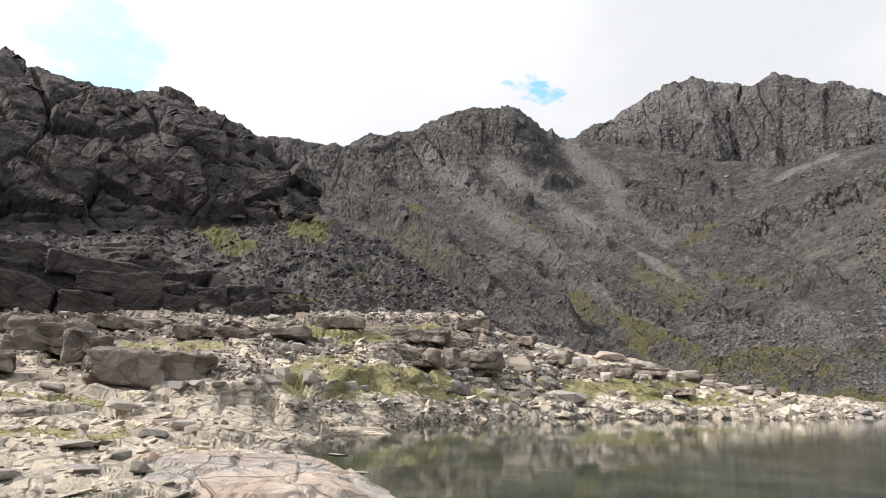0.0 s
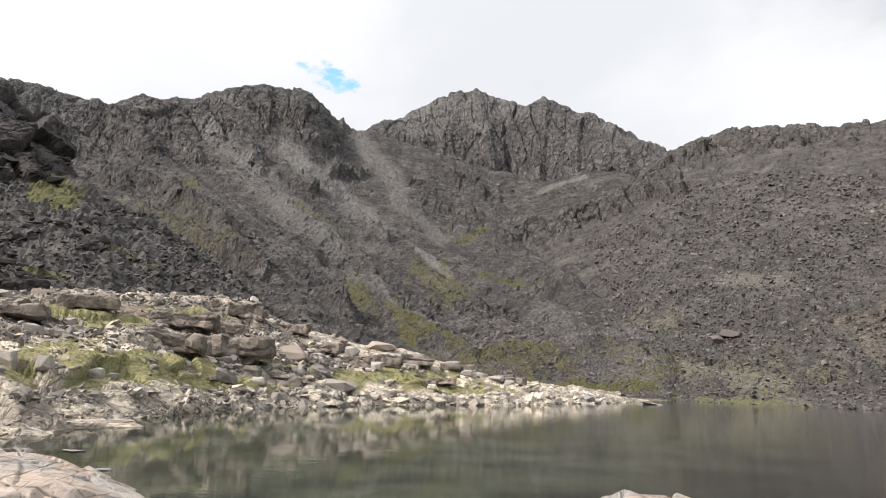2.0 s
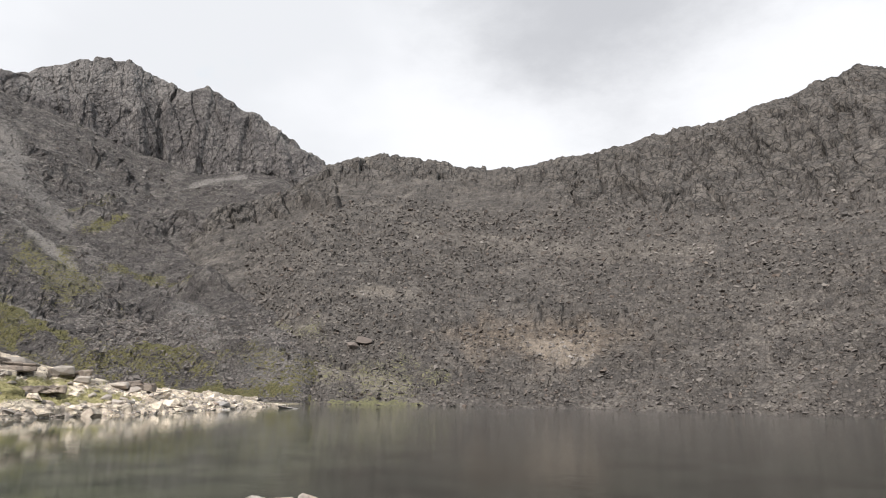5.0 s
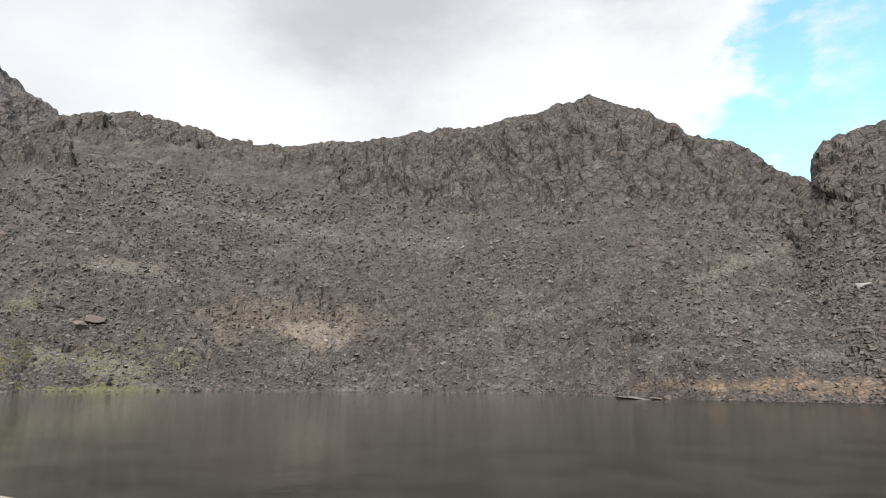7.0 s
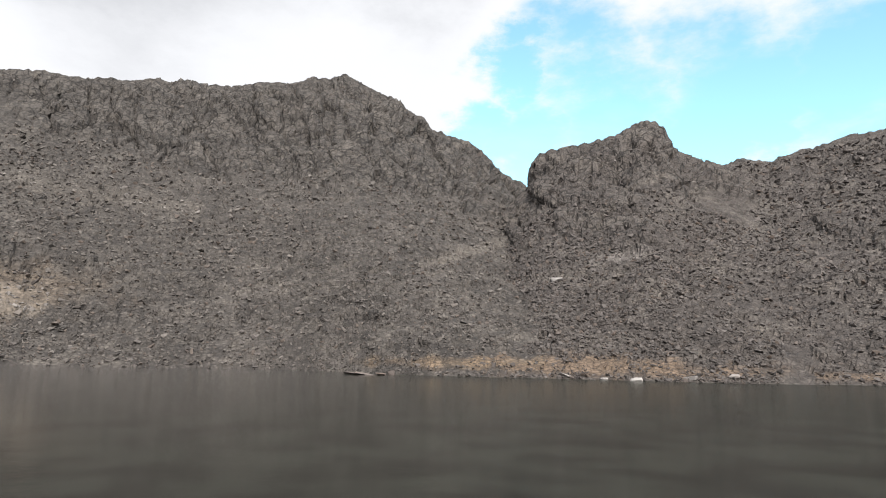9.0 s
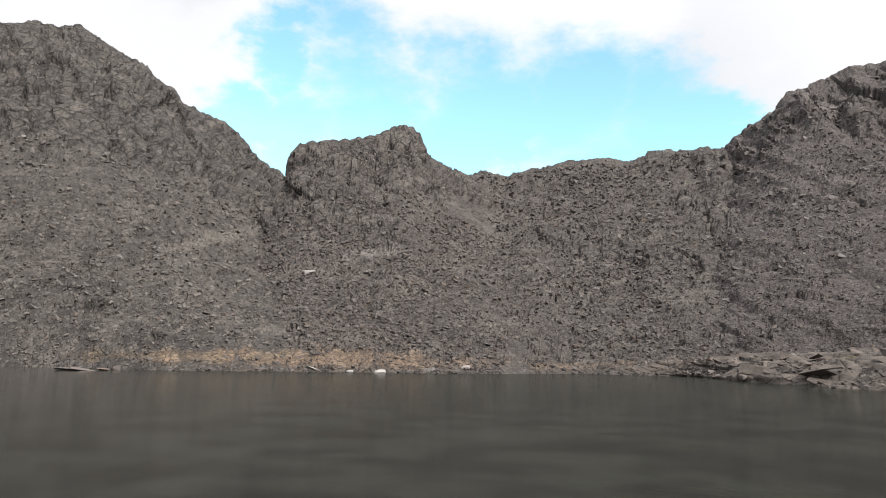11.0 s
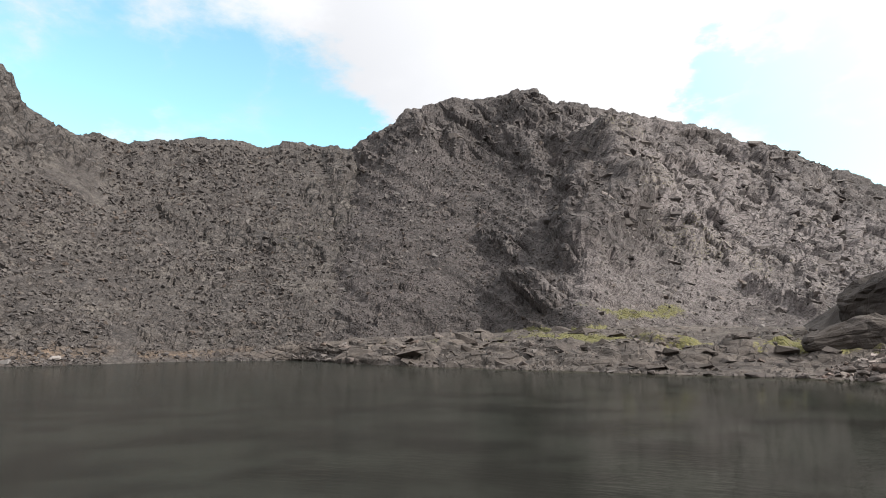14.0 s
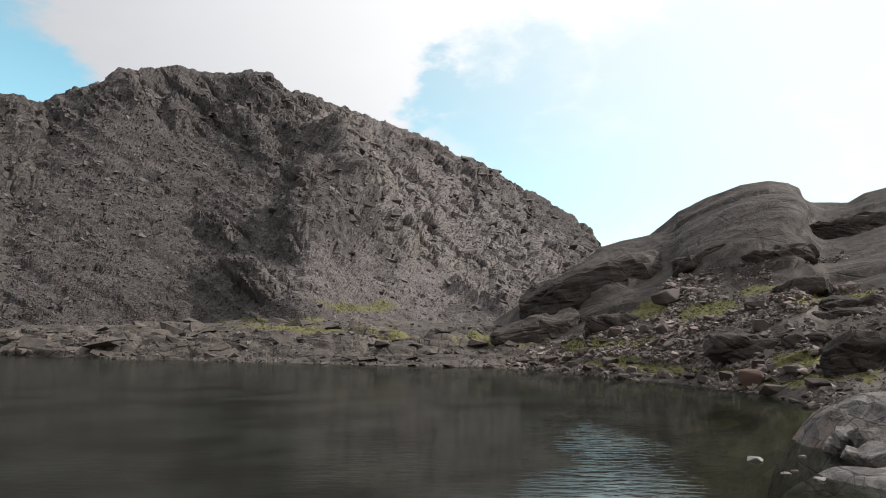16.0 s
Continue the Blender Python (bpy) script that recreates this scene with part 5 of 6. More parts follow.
scatter("grass_tufts", "ground_shelf", 1500, 0.035, 0.08, hill_turf, "green grass tussocks on the low shore", (145, 192, 0.0, 0.95), 318, "turf", lift=0.1, clump=-0.2)
scatter("waterline_stones", "ground_shore", 1100, 0.08, 0.42, boulder_stone, "grey stones heaped along the waterline", (-9, 36, 0.0, 0.14), 214)
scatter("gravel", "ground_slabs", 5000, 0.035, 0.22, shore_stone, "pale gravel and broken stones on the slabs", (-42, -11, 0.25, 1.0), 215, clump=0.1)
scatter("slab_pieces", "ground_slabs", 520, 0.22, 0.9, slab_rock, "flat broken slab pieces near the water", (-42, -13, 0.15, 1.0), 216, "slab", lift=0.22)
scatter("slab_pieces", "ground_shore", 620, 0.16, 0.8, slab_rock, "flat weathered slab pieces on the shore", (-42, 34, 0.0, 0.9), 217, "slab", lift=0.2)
scatter("shore_blocks", "ground_shore", 500, 0.2, 0.7, boulder_stone, "dark grey blocks heaped below the outcrop", (-30, 12, 0.45, 1.0), 218, clump=0.0)
scatter("shore_blocks", "ground_shore", 4500, 0.06, 0.3, grey_stone, "grey rubble below the outcrop wall", (-40, 8, 0.45, 1.0), 219, clump=-0.1)

scatter("slab_pieces", "ground_shelf", 240, 0.3, 1.1, shelf_rock, "rounded brown-grey slabs along the low shore", (141, 194, 0.0, 0.95), 320, "slab", lift=0.1)

for k, (form, a0, a1) in enumerate((("mountain_headwall", 38, 105), ("mountain_tower", 105, 123), ("mountain_col", 122, 146), ("mountain_right", 147, 193), ("mountain_bowl", -17, 12), ("cliff_crag", -40, -12))):
    scatter("crest_blocks", form, int((a1 - a0) * 5), 0.05, 0.16, cloud_shaded_stone if form == "cliff_crag" else crag_stone, "small broken blocks along the crest", (a0, a1, 0.96, 1.0), 260 + k, "crag", lift=0.3)

scatter("outcrop_blocks", "mountain_right", 160, 0.35, 1.1, flank_rock, "large jointed outcrops on the mountain flank", (146, 193, 0.08, 0.86), 301, "dip", lift=-0.1, only="crag")
scatter("outcrop_blocks", "mountain_headwall", 80, 0.28, 0.7, headwall_rock, "large jointed outcrops in the headwall", (50, 104, 0.25, 0.95), 302, "crag", lift=-0.1, only="crag")
scatter("outcrop_blocks", "mountain_tower", 150, 0.28, 0.7, mountain_rock, "large jointed outcrops below the tower", (101, 122, 0.3, 0.95), 303, "crag", lift=-0.1, only="crag")
scatter("outcrop_blocks", "mountain_col", 120, 0.28, 0.6, mountain_rock, "large outcrops below the col", (124, 150, 0.2, 0.9), 304, "crag", lift=-0.1, only="crag")
scatter("outcrop_blocks", "mountain_bowl", 260, 0.2, 0.6, far_rock, "dark buttresses below the back ridge", (-15, 40, 0.15, 0.95), 305, "crag", lift=-0.1, only="crag")


# ---- single boulders ----
def mesh_of(name, co, tri, mat):
    me = bpy.data.meshes.new(name)
    me.from_pydata([tuple(v) for v in co], [], [tuple(int(i) for i in f) for f in tri])
    me.materials.append(mat)
    return me


def spot_on(forms, az, el):
    """The first place on the named landforms that is met from the standing rock at these angles."""
    best = None
    for form in forms:
        angles, p, rows, nrm = SURFACES[form]
        line = p[min(len(angles) - 1, max(0, int(round((az - angles[0]) / (angles[1] - angles[0])))))][:rows]
        far = np.hypot(line[:, 0], line[:, 1])
        high = np.degrees(np.arctan2(line[:, 2] - EYE, far))
        met = np.nonzero(high >= el)[0]
        if len(met) and angles[0] <= az <= angles[-1] and (best is None or far[met[0]] < best[0]):
            best = (far[met[0]], line[met[0]])
    if best is None:
        d = EYE / math.tan(radians(max(0.5, -el)))
        return d, np.array([d * math.sin(radians(az)), d * math.cos(radians(az)), 0.0])
    return best


def rock_block(seed, sx, sy, sz, joints=0.8, amount=0.1, cuts=11, square=7.0, warp=1.0):
    """A jointed block of rock of the given half sizes: a box with worn edges, split by joints."""
    bm = bmesh.new()
    bmesh.ops.create_cube(bm, size=2)
    bmesh.ops.subdivide_edges(bm, edges=bm.edges, cuts=cuts, use_grid_fill=True)
    bm.verts.index_update()
    co = np.array([v.co[:] for v in bm.verts])
    tri = np.array([[v.index for v in f.verts] for f in bm.faces])
    bm.free()
    m = np.abs(co).max(1, keepdims=True)
    p = square
    co = co / ((np.abs(co) ** p).sum(1, keepdims=True) ** (1 / p)) * m
    out = co / np.linalg.norm(co, axis=1, keepdims=True)
    co = co * np.array((sx, sy, sz))
    co[:, 0] += 0.3 * warp * sx * fractal(co / (sx * 1.2), 2, seed + 1)
    co[:, 2] *= 1 + 0.4 * warp * fractal(np.stack([co[:, 0], co[:, 1], 0 * co[:, 0]], 1) / (sx * 0.8), 2, seed + 2)
    push = amount * blocky((co @ LEAN) / joints, seed, 0.9, 0.5) + amount * 0.5 * fractal(co / 0.4, 3, seed + 9) + sz * 0.25 * warp * fractal(co / (sx * 0.6), 3, seed + 3)
    return co + out * push[:, None], tri


ledge_rock = rock_material("brown_ledge_rock", (0.137, 0.122, 0.111), (0.257, 0.228, 0.205), (0.376, 0.331, 0.291), 2.2, bump=0.7, crack=(2.8, 1.0, 0.3, 0.03), cast=(1.03, 0.99, 0.97))
GREY = [mesh_of("boulder", *hull_template(300 + i, 20, 0.58, 0.05), boulder_stone) for i in range(10)]
dusky_stone = stone_material("dusky_stone", (0.069, 0.059, 0.053), (0.213, 0.185, 0.163), 3.0, (0.15, 0.105, 0.08))
DUSKY = [mesh_of("boulder", *hull_template(320 + i, 20, 0.6, 0.05), dusky_stone) for i in range(10)]
pale_stone = stone_material("pale_stone", (0.24, 0.23, 0.215), (0.44, 0.425, 0.395), 5.0)
red_stone = stone_material("reddish_stone", (0.085, 0.06, 0.05), (0.17, 0.118, 0.097), 5.0, (0.2, 0.12, 0.09))
PALE = [mesh_of("stone", *hull_template(340 + i, 16, 0.65, 0.1), pale_stone) for i in range(6)]
RED = [mesh_of("boulder", *hull_template(360, 18, 0.75, 0.08), red_stone)]
for me in GREY + DUSKY + PALE + RED:
    for field in ("grass", "pale", "rust"):
        me.attributes.new(field, "FLOAT", "POINT")


def boulder(meshes, name, az, el, wide, high, forms, label, category, group, rnd, deep=0.85):
    far, foot = spot_on(forms, az, el)
    sx, sz = max(0.03, far * radians(wide) / 2), max(0.02, far * radians(high) / 2)
    ob = new(name, rnd.choice(meshes))
    ob.location = (foot[0], foot[1], foot[2] + sz * 0.45)
    ob.rotation_euler = (rnd.uniform(-0.12, 0.12), rnd.uniform(-0.12, 0.12), -radians(az) + rnd.uniform(-0.35, 0.35))
    ob.scale = (sx, sx * deep * rnd.uniform(0.8, 1.1), sz)
    return tagged(ob, label, category, group)


LEFT = ("ground_slabs", "ground_shore")
RIGHT = ("hill_slabs", "ground_shelf")
rnd = random.Random(7)
# compass angle, height angle of the foot, width and height in degrees
for az, el, w, h in [(-14, -0.38, 1.39, 1.73), (-11.7, -0.6, 1.66, 1.33), (-8.2, -0.98, 1.73, 1.19), (-12.6, 2, 2.59, 1.13), (-10.8, 2.08, 1.66, 0.86), (-10.5, 2.99, 1.06, 0.86), (-19.4, -1.33, 1.39, 0.56), (-16.9, -1.5, 1.06, 0.53), (-32.9, -3.86, 1.06, 0.53), (-33.3, -4.62, 1.06, 0.53), (-21.7, -4.66, 2.39, 1.19), (-26.2, -6.92, 1.99, 1.13), (-24.5, -7.6, 1.73, 1), (-31.5, -1.71, 1.99, 0.86)]:
    boulder(GREY, "boulder", az, el, w, h, LEFT, "dark grey angular boulder on the stony shore", "boulder", "shore boulders", rnd)
for az, el, w, h in [(7.3, 1.17, 3.65, 1.73), (1.6, -0.85, 2.12, 1.39), (3.6, -0.32, 1.86, 1.13), (4.6, 1.22, 1.99, 1.13), (3, 2.08, 3.05, 1), (1.3, 0.51, 1.53, 1), (4.1, -1, 1.66, 0.86), (12.1, 1.85, 1.66, 1), (14.4, 0.54, 1.33, 1.13), (18.9, 0.88, 1, 0.73), (22.3, 0.49, 1.39, 0.8), (6.1, -2.59, 1.73, 1.26), (8.3, -3.02, 0.73, 1.33), (24.9, 0.03, 1.79, 0.66), (9.5, 0.12, 1.99, 1), (20.9, 0.91, 1.99, 0.8), (7.8, -0.01, 1.33, 0.8)]:
    boulder(GREY, "boulder", az, el, w, h, LEFT, "weathered grey boulder among turf and rubble", "boulder", "shore boulders", rnd)
for az, el, w, h in [(-26.4, -3.33, 3.05, 1.13), (-23.9, -5.28, 2.72, 0.93), (18.2, 1.56, 2.79, 0.93), (11.1, -1.2, 3.98, 1.13), (14.7, 2.51, 2.99, 0.8), (-29, -7.6, 3.4, 0.9), (-34, -8, 3, 0.9), (-35, -5.8, 3, 0.7), (-29.5, -5.9, 3.6, 0.6)]:
    boulder(GREY, "rock_slab", az, el, w, h, LEFT, "flat grey rock slab lying on the shore", "slab", "shore slabs", rnd)
for az, el, w, h in [(-14.5, -0.75, 1.39, 0.6), (-21, -1.67, 1.59, 0.66), (-23.3, -1.15, 3.65, 0.73), (-30.4, 4.55, 1.99, 0.73), (27.2, 0.03, 0.73, 0.4), (33, -1.27, 1.39, 0.53), (38.6, -1.4, 2.07, 0.3), (33.1, -1.97, 2.17, 0.3)]:
    boulder(PALE, "stone", az, el, w, h, LEFT, "pale lichen-white stone on the shore", "stone", "pale stones", rnd)
for az, el, w, h in [(199.3, 3.18, 3.4, 1.7), (198.8, 0.42, 1.59, 1.39), (197, 0.54, 1.06, 1.13), (194.4, 0.2, 1.39, 1.13), (206.5, -4.17, 2.26, 1), (205.5, -2.33, 1.26, 1.13), (206.1, 0.82, 1.59, 1.26), (205.7, 2.48, 2.12, 1), (194, -2.36, 1.73, 1), (195.8, -2.91, 1.06, 0.86), (194.9, -3.42, 1.33, 0.73), (191.8, -1.41, 1.26, 1), (201.6, -3.54, 1.46, 0.86), (200.2, -3.22, 1.33, 0.73), (198.4, -3.14, 1.66, 0.8), (209.6, -3.6, 1.99, 1), (203.1, -3.25, 1.33, 1), (190.8, -2.42, 1.33, 0.66), (189.1, -1.98, 1.66, 0.73), (187.4, -2.47, 1.19, 0.66), (186.4, -2.21, 1.33, 0.8)]:
    boulder(DUSKY, "boulder", az, el, w, h, RIGHT, "brown-grey gabbro boulder below the slabs", "boulder", "boulders by the dome", rnd)
for az, el, w, h in [(89.6, -1.34, 1.6, 0.3), (90.8, -1.36, 2.2, 0.26), (92.2, -1.36, 1.2, 0.3), (93.2, -1.33, 0.9, 0.6)]:
    boulder(DUSKY, "rock_slab", az, el, w, h, (), "low grey rock just above the far waterline", "slab", "far shore stones", rnd)
for az, el, w, h in [(208.2, -2.54, 2.6, 0.9), (128, -1.14, 3.15, 0.64), (180.3, -2.6, 2.3, 0.5)]:
    boulder(DUSKY, "rock_slab", az, el, w, h, RIGHT, "flat brown slab lying on the hillside", "slab", "hillside slabs", rnd)
boulder(RED, "boulder", 204.9, -3.67, 2.39, 1.92, RIGHT, "reddish-brown angular boulder at the water's edge", "boulder", "boulders by the dome", rnd)
for az, el, w, h in [(204.9, -9.39, 1.53, 0.46), (207.1, -10.21, 0.86, 0.3), (207.7, -10.02, 0.66, 0.27), (209.4, -10.41, 1.06, 0.4), (208.3, -8.87, 0.66, 0.23), (-8.9, -6.5, 1.8, 0.2), (-6.8, -7.9, 1.4, 0.2)]:
    boulder(PALE, "stone", az, el, w, h, (), "pale flat stone just breaking the water", "stone", "stones in the shallows", rnd)
for az, el, w, h in [(114.7, -1.37, 1.2, 0.42), (112.0, -1.35, 0.8, 0.3)]:
    boulder(PALE, "stone", az, el, w, h, (), "pale stone block at the far waterline", "stone", "far shore stones", rnd)
for az, el, w, h, form in [(108, 7.09, 1.28, 0.69, "mountain_tower"), (108.7, -1.24, 1.28, 0.44, "mountain_tower"), (122.4, -0.92, 0.99, 0.44, "mountain_col"), (118.9, -1.32, 1.48, 0.39, "mountain_tower")]:
    boulder(PALE, "stone", az, el, w, h, (form,), "pale boulder on the scree slope", "boulder", "far shore stones", rnd)
for az, el, w, h in [(44.8, 4.19, 1.68, 0.84), (43.6, 3.76, 1.18, 0.89)]:
    boulder(DUSKY, "boulder", az, el, w, h, ("mountain_headwall",), "large lone boulder on the grassy scree", "boulder", "far shore stones", rnd)

def ledge(name, mat, az, el, w, h, forms, seed, rust=0.0, deep=0.6, spot=None, tilt=0.0, sunk=0.0, **shape):
    far, foot = spot_on(forms, az, el) if spot is None else spot
    sx, sz = far * radians(w) / 2, far * radians(h) / 2
    co, quad = rock_block(seed, sx, sx * deep, sz, **shape)
    me = mesh_of(name, co, quad, mat)
    for field in ("grass", "pale", "rust"):
        me.attributes.new(field, "FLOAT", "POINT").data.foreach_set("value", np.full(len(co), rust if field == "rust" else 0.0, np.float32))
    me.attributes.new("joint", "FLOAT", "POINT").data.foreach_set("value", np.full(len(co), 0.7, np.float32))
    ob = new(name, me)
    back = 1.01 + sunk * sx * deep / far
    ob.location = (foot[0] * back, foot[1] * back, foot[2] + sz * (0.85 - 0.25 * sunk))
    ob.rotation_euler = (rnd.uniform(-0.08, 0.08), tilt + rnd.uniform(-0.07, 0.07), -radians(az) + rnd.uniform(-0.15, 0.15))
    return ob


# broad ledges behind the shore
for k, (az, el, w, h) in enumerate([(-24.8, -0.93, 9.29, 2.6), (-31.9, 0.86, 5.97, 2.6), (-29.2, 1.07, 3.15, 1.9), (-2.9, 1.33, 4.64, 1.7), (-2.3, 3.39, 5.31, 1.3), (-36.5, -0.4, 5, 1.8), (2.6, 4.4, 3, 1.3), (15, 0.9, 3, 0.8), (-34, 2.6, 5, 1.2), (-20, 2.8, 7, 1.0), (-27, 3.2, 5, 1.0), (1.5, 1.3, 6.5, 1.5), (0, 3.0, 5, 1.0), (6.5, 3.4, 3.4, 1.0), (9.5, 1.9, 3.6, 0.8), (12.5, 0.7, 3.0, 0.8), (17.5, 1.3, 3.6, 0.7), (21.5, 0.6, 3.0, 0.6), (26, -0.1, 3.2, 0.5), (20, -0.5, 3.0, 0.5), (-9.5, 4.4, 4.5, 0.9), (-15, 3.3, 5, 0.9)]):
    tagged(ledge("rock_ledge", ledge_rock, az, el, w, h, LEFT, 400 + k, 0.2, joints=2.4, amount=0.34, cuts=16, square=14.0, warp=0.55), "broad brownish rock ledge with a dark undercut face", "ledge", "shore ledges")

tagged(ledge("rock_slab", slab_rock, -8.5, -4.7, 9, 0.8, (), 470, 0.2, deep=0.5, joints=1.6, amount=0.05, cuts=17, spot=(32.0, np.array([32 * math.sin(radians(-8.5)), 32 * math.cos(radians(-8.5)), -0.2]))), "flat pale slab sloping into the loch", "slab", "shore slabs")
for k, (az, el, w, h, tilt) in enumerate([(192.7, 3, 13.6, 4.3, -0.33), (187.4, -0.7, 8.6, 3.0, -0.22), (194.3, 0.8, 5.0, 1.7, -0.15), (209.5, 3.6, 4.8, 1.6, -0.1), (212.6, 2.3, 5.0, 1.8, -0.08), (205.4, -1.7, 6.4, 2.8, 0.05), (212.6, -2.8, 5.0, 3.5, -0.3), (211.4, 1.1, 4.3, 1.5, -0.05), (207.7, 6, 5.0, 1.9, -0.12), (212.8, 8, 6.4, 2.5, -0.1), (202.4, 6.3, 5.0, 1.9, -0.2), (209.6, -0.5, 3.6, 1.4, 0.05)]):
    tagged(ledge("rock_ledge", hill_rock, az, el, w, h, RIGHT, 440 + k, joints=2.2, amount=0.3, cuts=15, square=5.0, deep=0.9, warp=1.0, tilt=tilt, sunk=1.15), "rounded brown-grey slab standing out of the hillside", "ledge", "hillside ledges")

# the blocks of the outcrop wall, course on course
far0 = 72.0
for row, (e0, e1) in enumerate([(4.2, 6.5), (6.1, 8.1), (7.8, 9.5)]):
    az = -41.0 + row * 0.9
    while az < (-15.5, -18.0, -24.0)[row]:
        w = rnd.uniform(2.0, 4.2) if az > -28 else rnd.uniform(3.4, 7.0)
        foot = e0 + rnd.uniform(-0.35, 0.25)
        h = (e1 - e0) * rnd.uniform(0.85, 1.35)
        far = far0 + row * 2.6 + rnd.uniform(-1.3, 1.3)
        a = radians(az + w / 2)
        ob = ledge("block", cloud_shaded_rock, az + w / 2, foot, w * 0.96, h, (), 600 + row * 40 + int(az + 50), deep=rnd.uniform(0.55, 0.95), joints=2.8, amount=0.26, cuts=10, square=rnd.uniform(9.0, 16.0), warp=rnd.uniform(0.35, 0.75),
                   spot=(far, np.array([far * math.sin(a), far * math.cos(a), EYE + far * math.tan(radians(foot)) - 0.3])))
        ob.rotation_euler[1] += rnd.uniform(-0.14, 0.14)
        ob.parent = outcrop
        az += w * rnd.uniform(0.86, 1.0)


# ---- the rocks close to the standing place ----
def mound(name, az, far, half_x, half_y, height, mat, label, seed, turn=0.0, dip=0.0, joints=1.1, depth=0.12, n=110, rust=0.5, sink=0.5, pieces=7):
    """A low rounded outcrop, split into jointed pieces, standing in the water or on the ground."""
    r = random.Random(seed)
    g = np.linspace(-1.25, 1.25, n)
    x, y = np.meshgrid(g, g, indexing="ij")
    d = (np.abs(x) ** 2.6 + np.abs(y) ** 2.6) ** (1 / 2.6)
    wob = 0.16 * fractal(np.stack([x.ravel() * 1.6, y.ravel() * 1.6, 0 * x.ravel()], 1), 3, seed).reshape(x.shape)
    body = np.clip(1 - np.clip(d + wob, 0, 1.3) ** 3.0, -0.9, 1)
    p = np.stack([x * half_x, y * half_y, body * (height + sink) - sink + dip * y * half_y], 2).reshape(-1, 3)
    push = depth * 0.5 * blocky((p @ LEAN) / np.array((joints, joints * 1.3, joints * 0.8)), seed + 5, 0.6, 0.5) + depth * 0.1 * blocky(p / (joints * 0.3), seed + 15, 0.8, 0.3) + 0.02 * fractal(p / 0.5, 4, seed + 25)
    p[:, 2] += push
    bend = 0.25 * np.stack([fractal(p / 1.3, 3, seed + 41), fractal(p / 1.3, 3, seed + 47)], 1)
    flat = np.stack([x.ravel(), y.ravel()], 1) + bend
    seeds = np.array([(r.uniform(-0.9, 0.9), r.uniform(-0.9, 0.9)) for _ in range(pieces)])
    gaps = np.sqrt(((flat[:, None] - seeds[None]) ** 2).sum(2))
    owner = gaps.argmin(1)
    two = np.sort(gaps, 1)[:, :2]
    lean = np.array([(r.uniform(-0.05, 0.05), r.uniform(-0.05, 0.05), r.uniform(-0.5, 0.5) * depth) for _ in range(pieces)])[owner]
    p[:, 2] += lean[:, 2] + lean[:, 0] * (flat[:, 0] - seeds[owner, 0]) * half_x + lean[:, 1] * (flat[:, 1] - seeds[owner, 1]) * half_y
    p[:, 2] -= depth * 1.6 * np.clip(1 - (two[:, 1] - two[:, 0]) / 0.05, 0, 1)
    rag = fractal(p / 0.8, 3, seed + 31)
    i, j = np.meshgrid(np.arange(n - 1), np.arange(n - 1), indexing="ij")
    a = (i * n + j).ravel()
    quads = np.stack([a, a + n, a + n + 1, a + 1], 1)
    top = new(name)
    top.location = (far * math.sin(radians(az)), far * math.cos(radians(az)), 0)
    top.rotation_euler = (0, 0, radians(turn - az))
    for k in range(pieces):
        mine = quads[owner[quads[:, 0]] == k]
        if len(mine) < 4:
            continue
        used, where = np.unique(mine, return_inverse=True)
        me = bpy.data.meshes.new("slab_piece")
        me.from_pydata(p[used].tolist(), [], where.reshape(-1, 4).tolist())
        for field, values in (("grass", 0 * rag), ("pale", np.clip(rag * 0.8, 0, 0.5)), ("rust", np.clip(rust + r.uniform(-0.4, 0.3) + rag, 0, 0.9)), ("joint", 0 * rag + 1)):
            me.attributes.new(field, "FLOAT", "POINT").data.foreach_set("value", values[used].astype(np.float32))
        me.materials.append(mat)
        new("slab_piece", me).parent = top
    return tagged(top, label, "rock")


# as bright as the shore slabs, with the sunlight in its tone
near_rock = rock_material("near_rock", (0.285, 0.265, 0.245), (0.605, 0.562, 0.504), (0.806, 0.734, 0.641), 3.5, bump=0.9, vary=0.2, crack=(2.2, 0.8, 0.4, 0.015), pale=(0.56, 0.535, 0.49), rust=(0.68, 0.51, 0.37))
# darker counterpart of near_rock, with the right shore's shade in its tone
shade_rock = rock_material("shaded_grey_rock", (0.13, 0.122, 0.114), (0.25, 0.233, 0.215), (0.35, 0.325, 0.295), 4.0, bump=0.6, crack=(1.4, 0.8, 0.35, 0.03), pale=(0.36, 0.34, 0.31), rust=(0.3, 0.22, 0.16))
mound("rock_outcrop", -17, 14.5, 4.2, 5.0, 0.75, near_rock, "big pale orange-tinted rock slab split by dark joints", 501, turn=12, dip=0.07, rust=0.3, joints=2.2, depth=0.09, pieces=12, n=150)
mound("rock_outcrop", 38.5, 12.2, 1.5, 1.2, 0.8, near_rock, "pale rounded rock breaking the loch's surface", 503, n=70)
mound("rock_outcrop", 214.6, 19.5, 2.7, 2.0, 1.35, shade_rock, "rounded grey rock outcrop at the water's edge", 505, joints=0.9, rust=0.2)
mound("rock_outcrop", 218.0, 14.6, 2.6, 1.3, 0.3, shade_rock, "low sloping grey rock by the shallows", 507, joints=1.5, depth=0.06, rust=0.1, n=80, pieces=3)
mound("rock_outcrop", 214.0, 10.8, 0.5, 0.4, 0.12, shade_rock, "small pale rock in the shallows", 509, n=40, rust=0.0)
mound("rock_outcrop", 150.0, 0.6, 3.4, 3.0, 0.95, near_rock, "flat pale rock underfoot beside the water", 511, n=70)
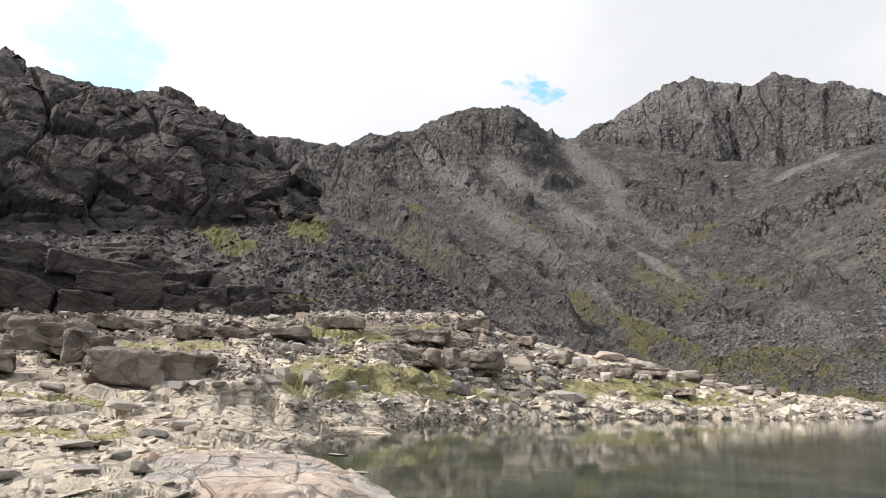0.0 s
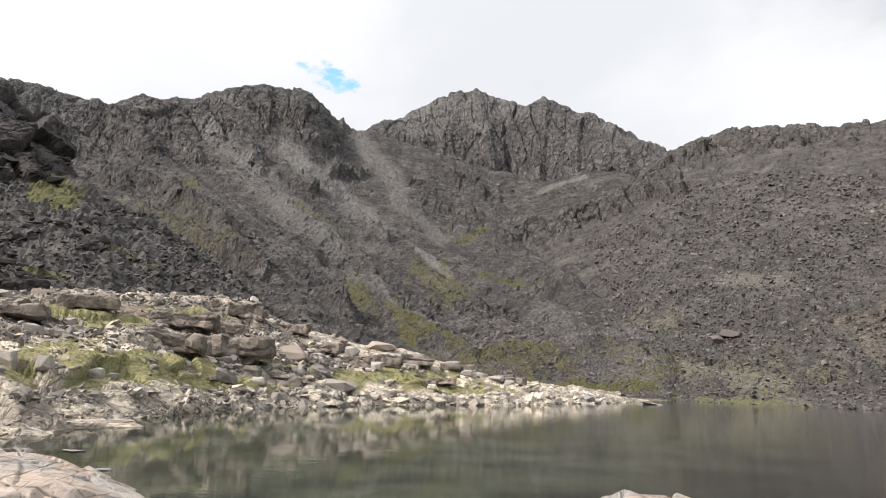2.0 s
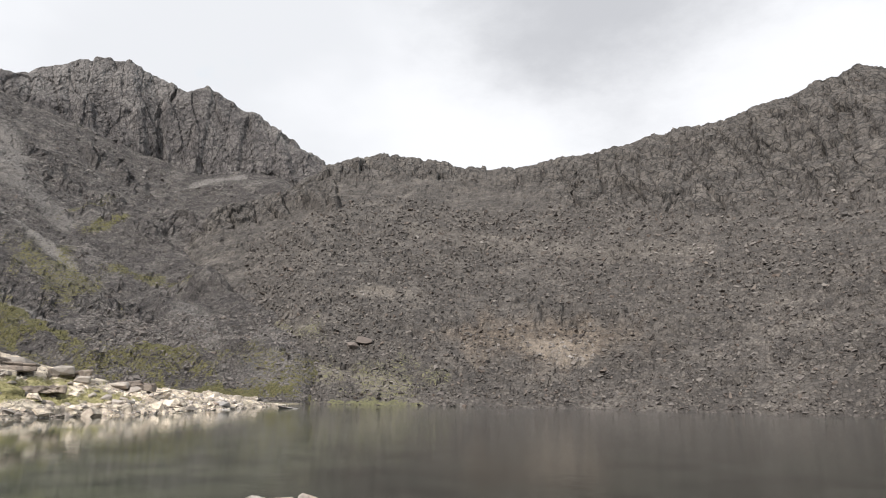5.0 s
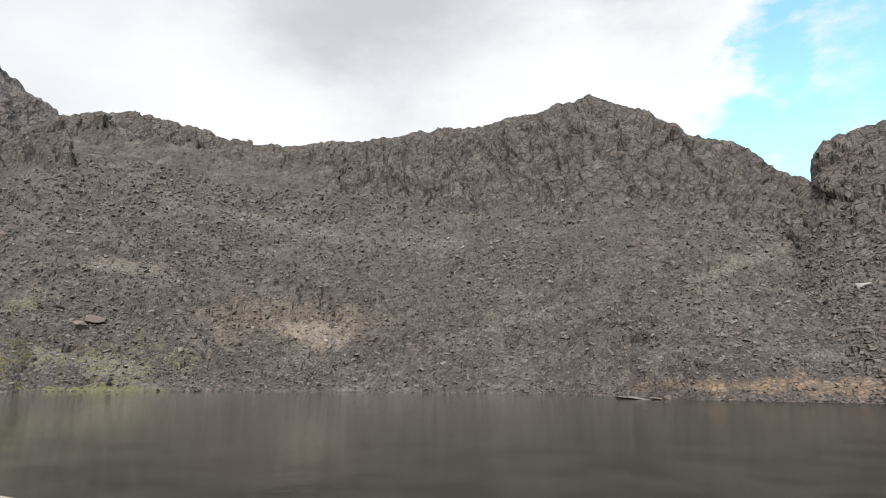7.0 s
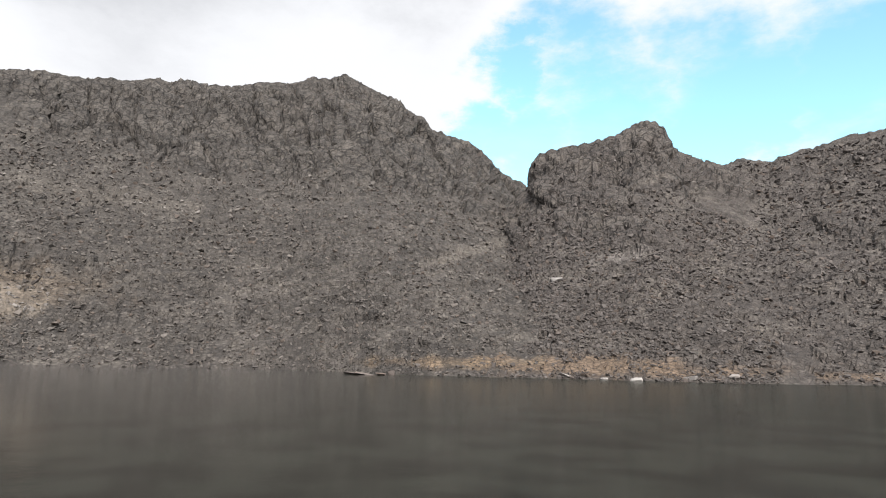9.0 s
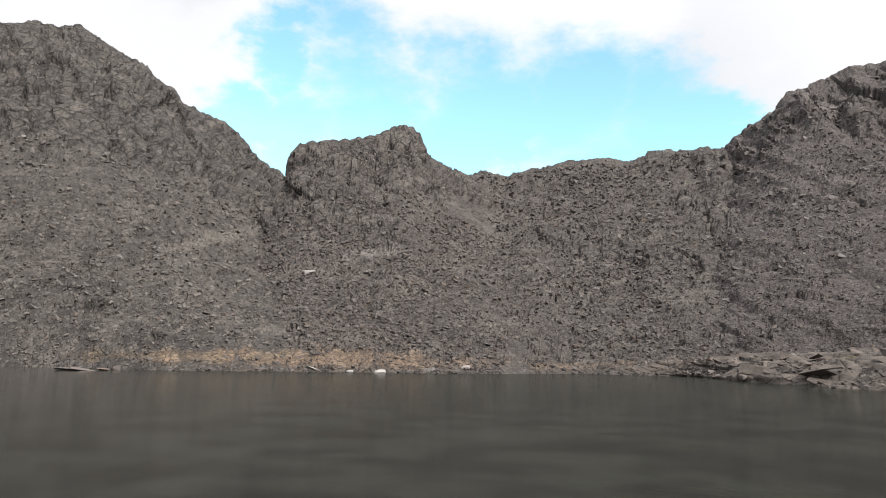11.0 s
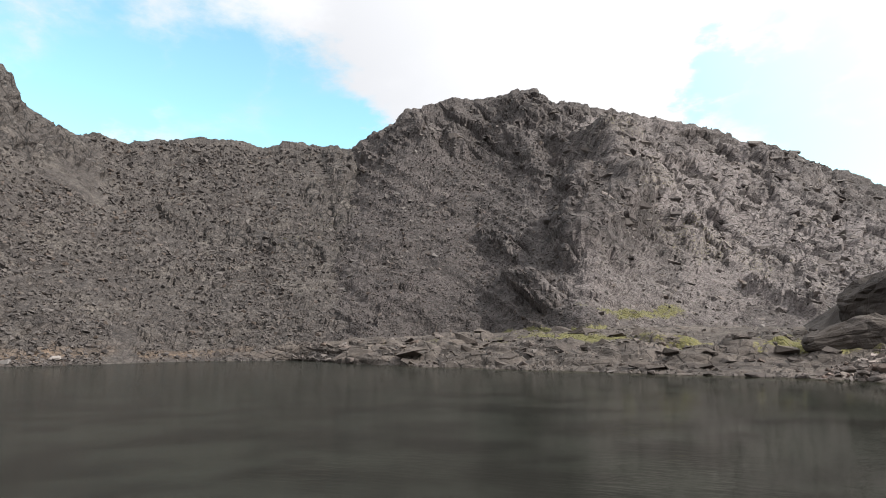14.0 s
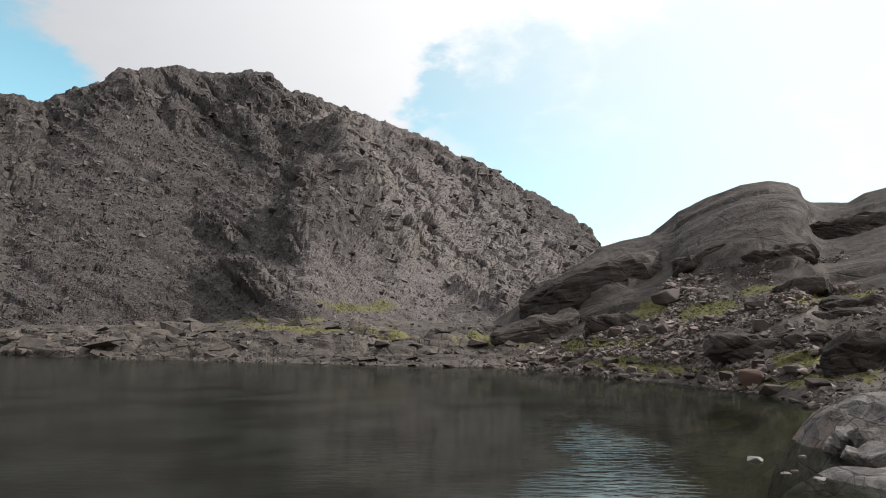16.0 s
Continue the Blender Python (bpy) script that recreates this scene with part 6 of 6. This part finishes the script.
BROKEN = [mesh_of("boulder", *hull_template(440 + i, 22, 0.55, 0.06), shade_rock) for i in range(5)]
for me in BROKEN:
    for field in ("grass", "pale", "rust"):
        me.attributes.new(field, "FLOAT", "POINT")
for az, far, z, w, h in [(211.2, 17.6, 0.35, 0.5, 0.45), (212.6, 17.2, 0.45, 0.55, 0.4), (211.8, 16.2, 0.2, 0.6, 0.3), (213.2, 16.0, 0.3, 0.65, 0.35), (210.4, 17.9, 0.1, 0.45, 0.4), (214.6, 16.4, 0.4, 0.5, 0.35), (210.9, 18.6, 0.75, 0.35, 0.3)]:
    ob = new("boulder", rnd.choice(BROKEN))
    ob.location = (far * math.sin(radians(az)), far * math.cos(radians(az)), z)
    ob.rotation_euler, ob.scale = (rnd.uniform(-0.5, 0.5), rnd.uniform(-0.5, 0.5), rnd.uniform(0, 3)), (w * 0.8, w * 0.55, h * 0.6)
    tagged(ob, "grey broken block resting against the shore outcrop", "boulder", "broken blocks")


# ---- single stones that belong to the ground they lie on ----
def strew(parent, form, count, small, large, meshes, span, seed, name="stone", flat=0.7):
    """Stones of the nearest stretch, each an object of its own."""
    r = random.Random(seed)
    angles, p, rows, nrm = SURFACES[form]
    for _ in range(count):
        i = min(len(angles) - 1, int((r.uniform(span[0], span[1]) - angles[0]) / (angles[1] - angles[0])))
        c = p[i, int(r.uniform(span[2], span[3]) * (rows - 1))]
        if c[2] < -0.05:
            continue
        size = math.hypot(c[0], c[1]) * radians(small * (large / small) ** (r.random() ** 1.7))
        ob = new(name, r.choice(meshes))
        ob.location = (c[0], c[1], c[2] + size * 0.25 * flat)
        ob.rotation_euler = (r.uniform(-0.4, 0.4), r.uniform(-0.4, 0.4), r.uniform(0, 6.3))
        ob.scale = (size * r.uniform(0.9, 1.4), size * r.uniform(0.7, 1.0), size * flat * r.uniform(0.6, 1.0))
        ob.parent = parent


BLACK = [mesh_of("stone", *hull_template(380 + i, 15, 0.75), cloud_shaded_stone) for i in range(8)]
SCREE = [mesh_of("stone", *hull_template(390 + i, 12, 0.75), mountain_stone) for i in range(8)]
strew(fore, "ground_shore", 220, 0.22, 0.6, GREY, (-42, 34, 0.02, 0.95), 31)
strew(near_ground, "ground_slabs", 230, 0.15, 0.55, GREY, (-42, -12, 0.2, 1.0), 32)
strew(hill, "hill_slabs", 260, 0.2, 0.55, DUSKY, (186, 216, 0.0, 0.35), 33)
strew(shelf, "ground_shelf", 80, 0.2, 0.6, DUSKY, (143, 190, 0.0, 0.9), 34)
strew(talus, "scree_slope_dark", 280, 0.25, 0.7, BLACK, (-40, 6, 0.0, 0.6), 35)
strew(head, "mountain_headwall", 280, 0.13, 0.32, SCREE, (45, 104, 0.0, 0.25), 36)
strew(tower, "mountain_tower", 200, 0.13, 0.32, SCREE, (98, 124, 0.0, 0.5), 37)
strew(col, "mountain_col", 200, 0.13, 0.32, SCREE, (120, 150, 0.0, 0.5), 38)
BIG = [mesh_of("block", *hull_template(420 + i, 22, 0.8, 0.07), cloud_shaded_rock) for i in range(10)]
for me in BIG:
    for field in ("grass", "pale", "rust"):
        me.attributes.new(field, "FLOAT", "POINT")
strew(crag, "cliff_crag", 30, 0.3, 0.7, BIG, (-42, -11, 0.0, 0.9), 39, "block", 0.6)
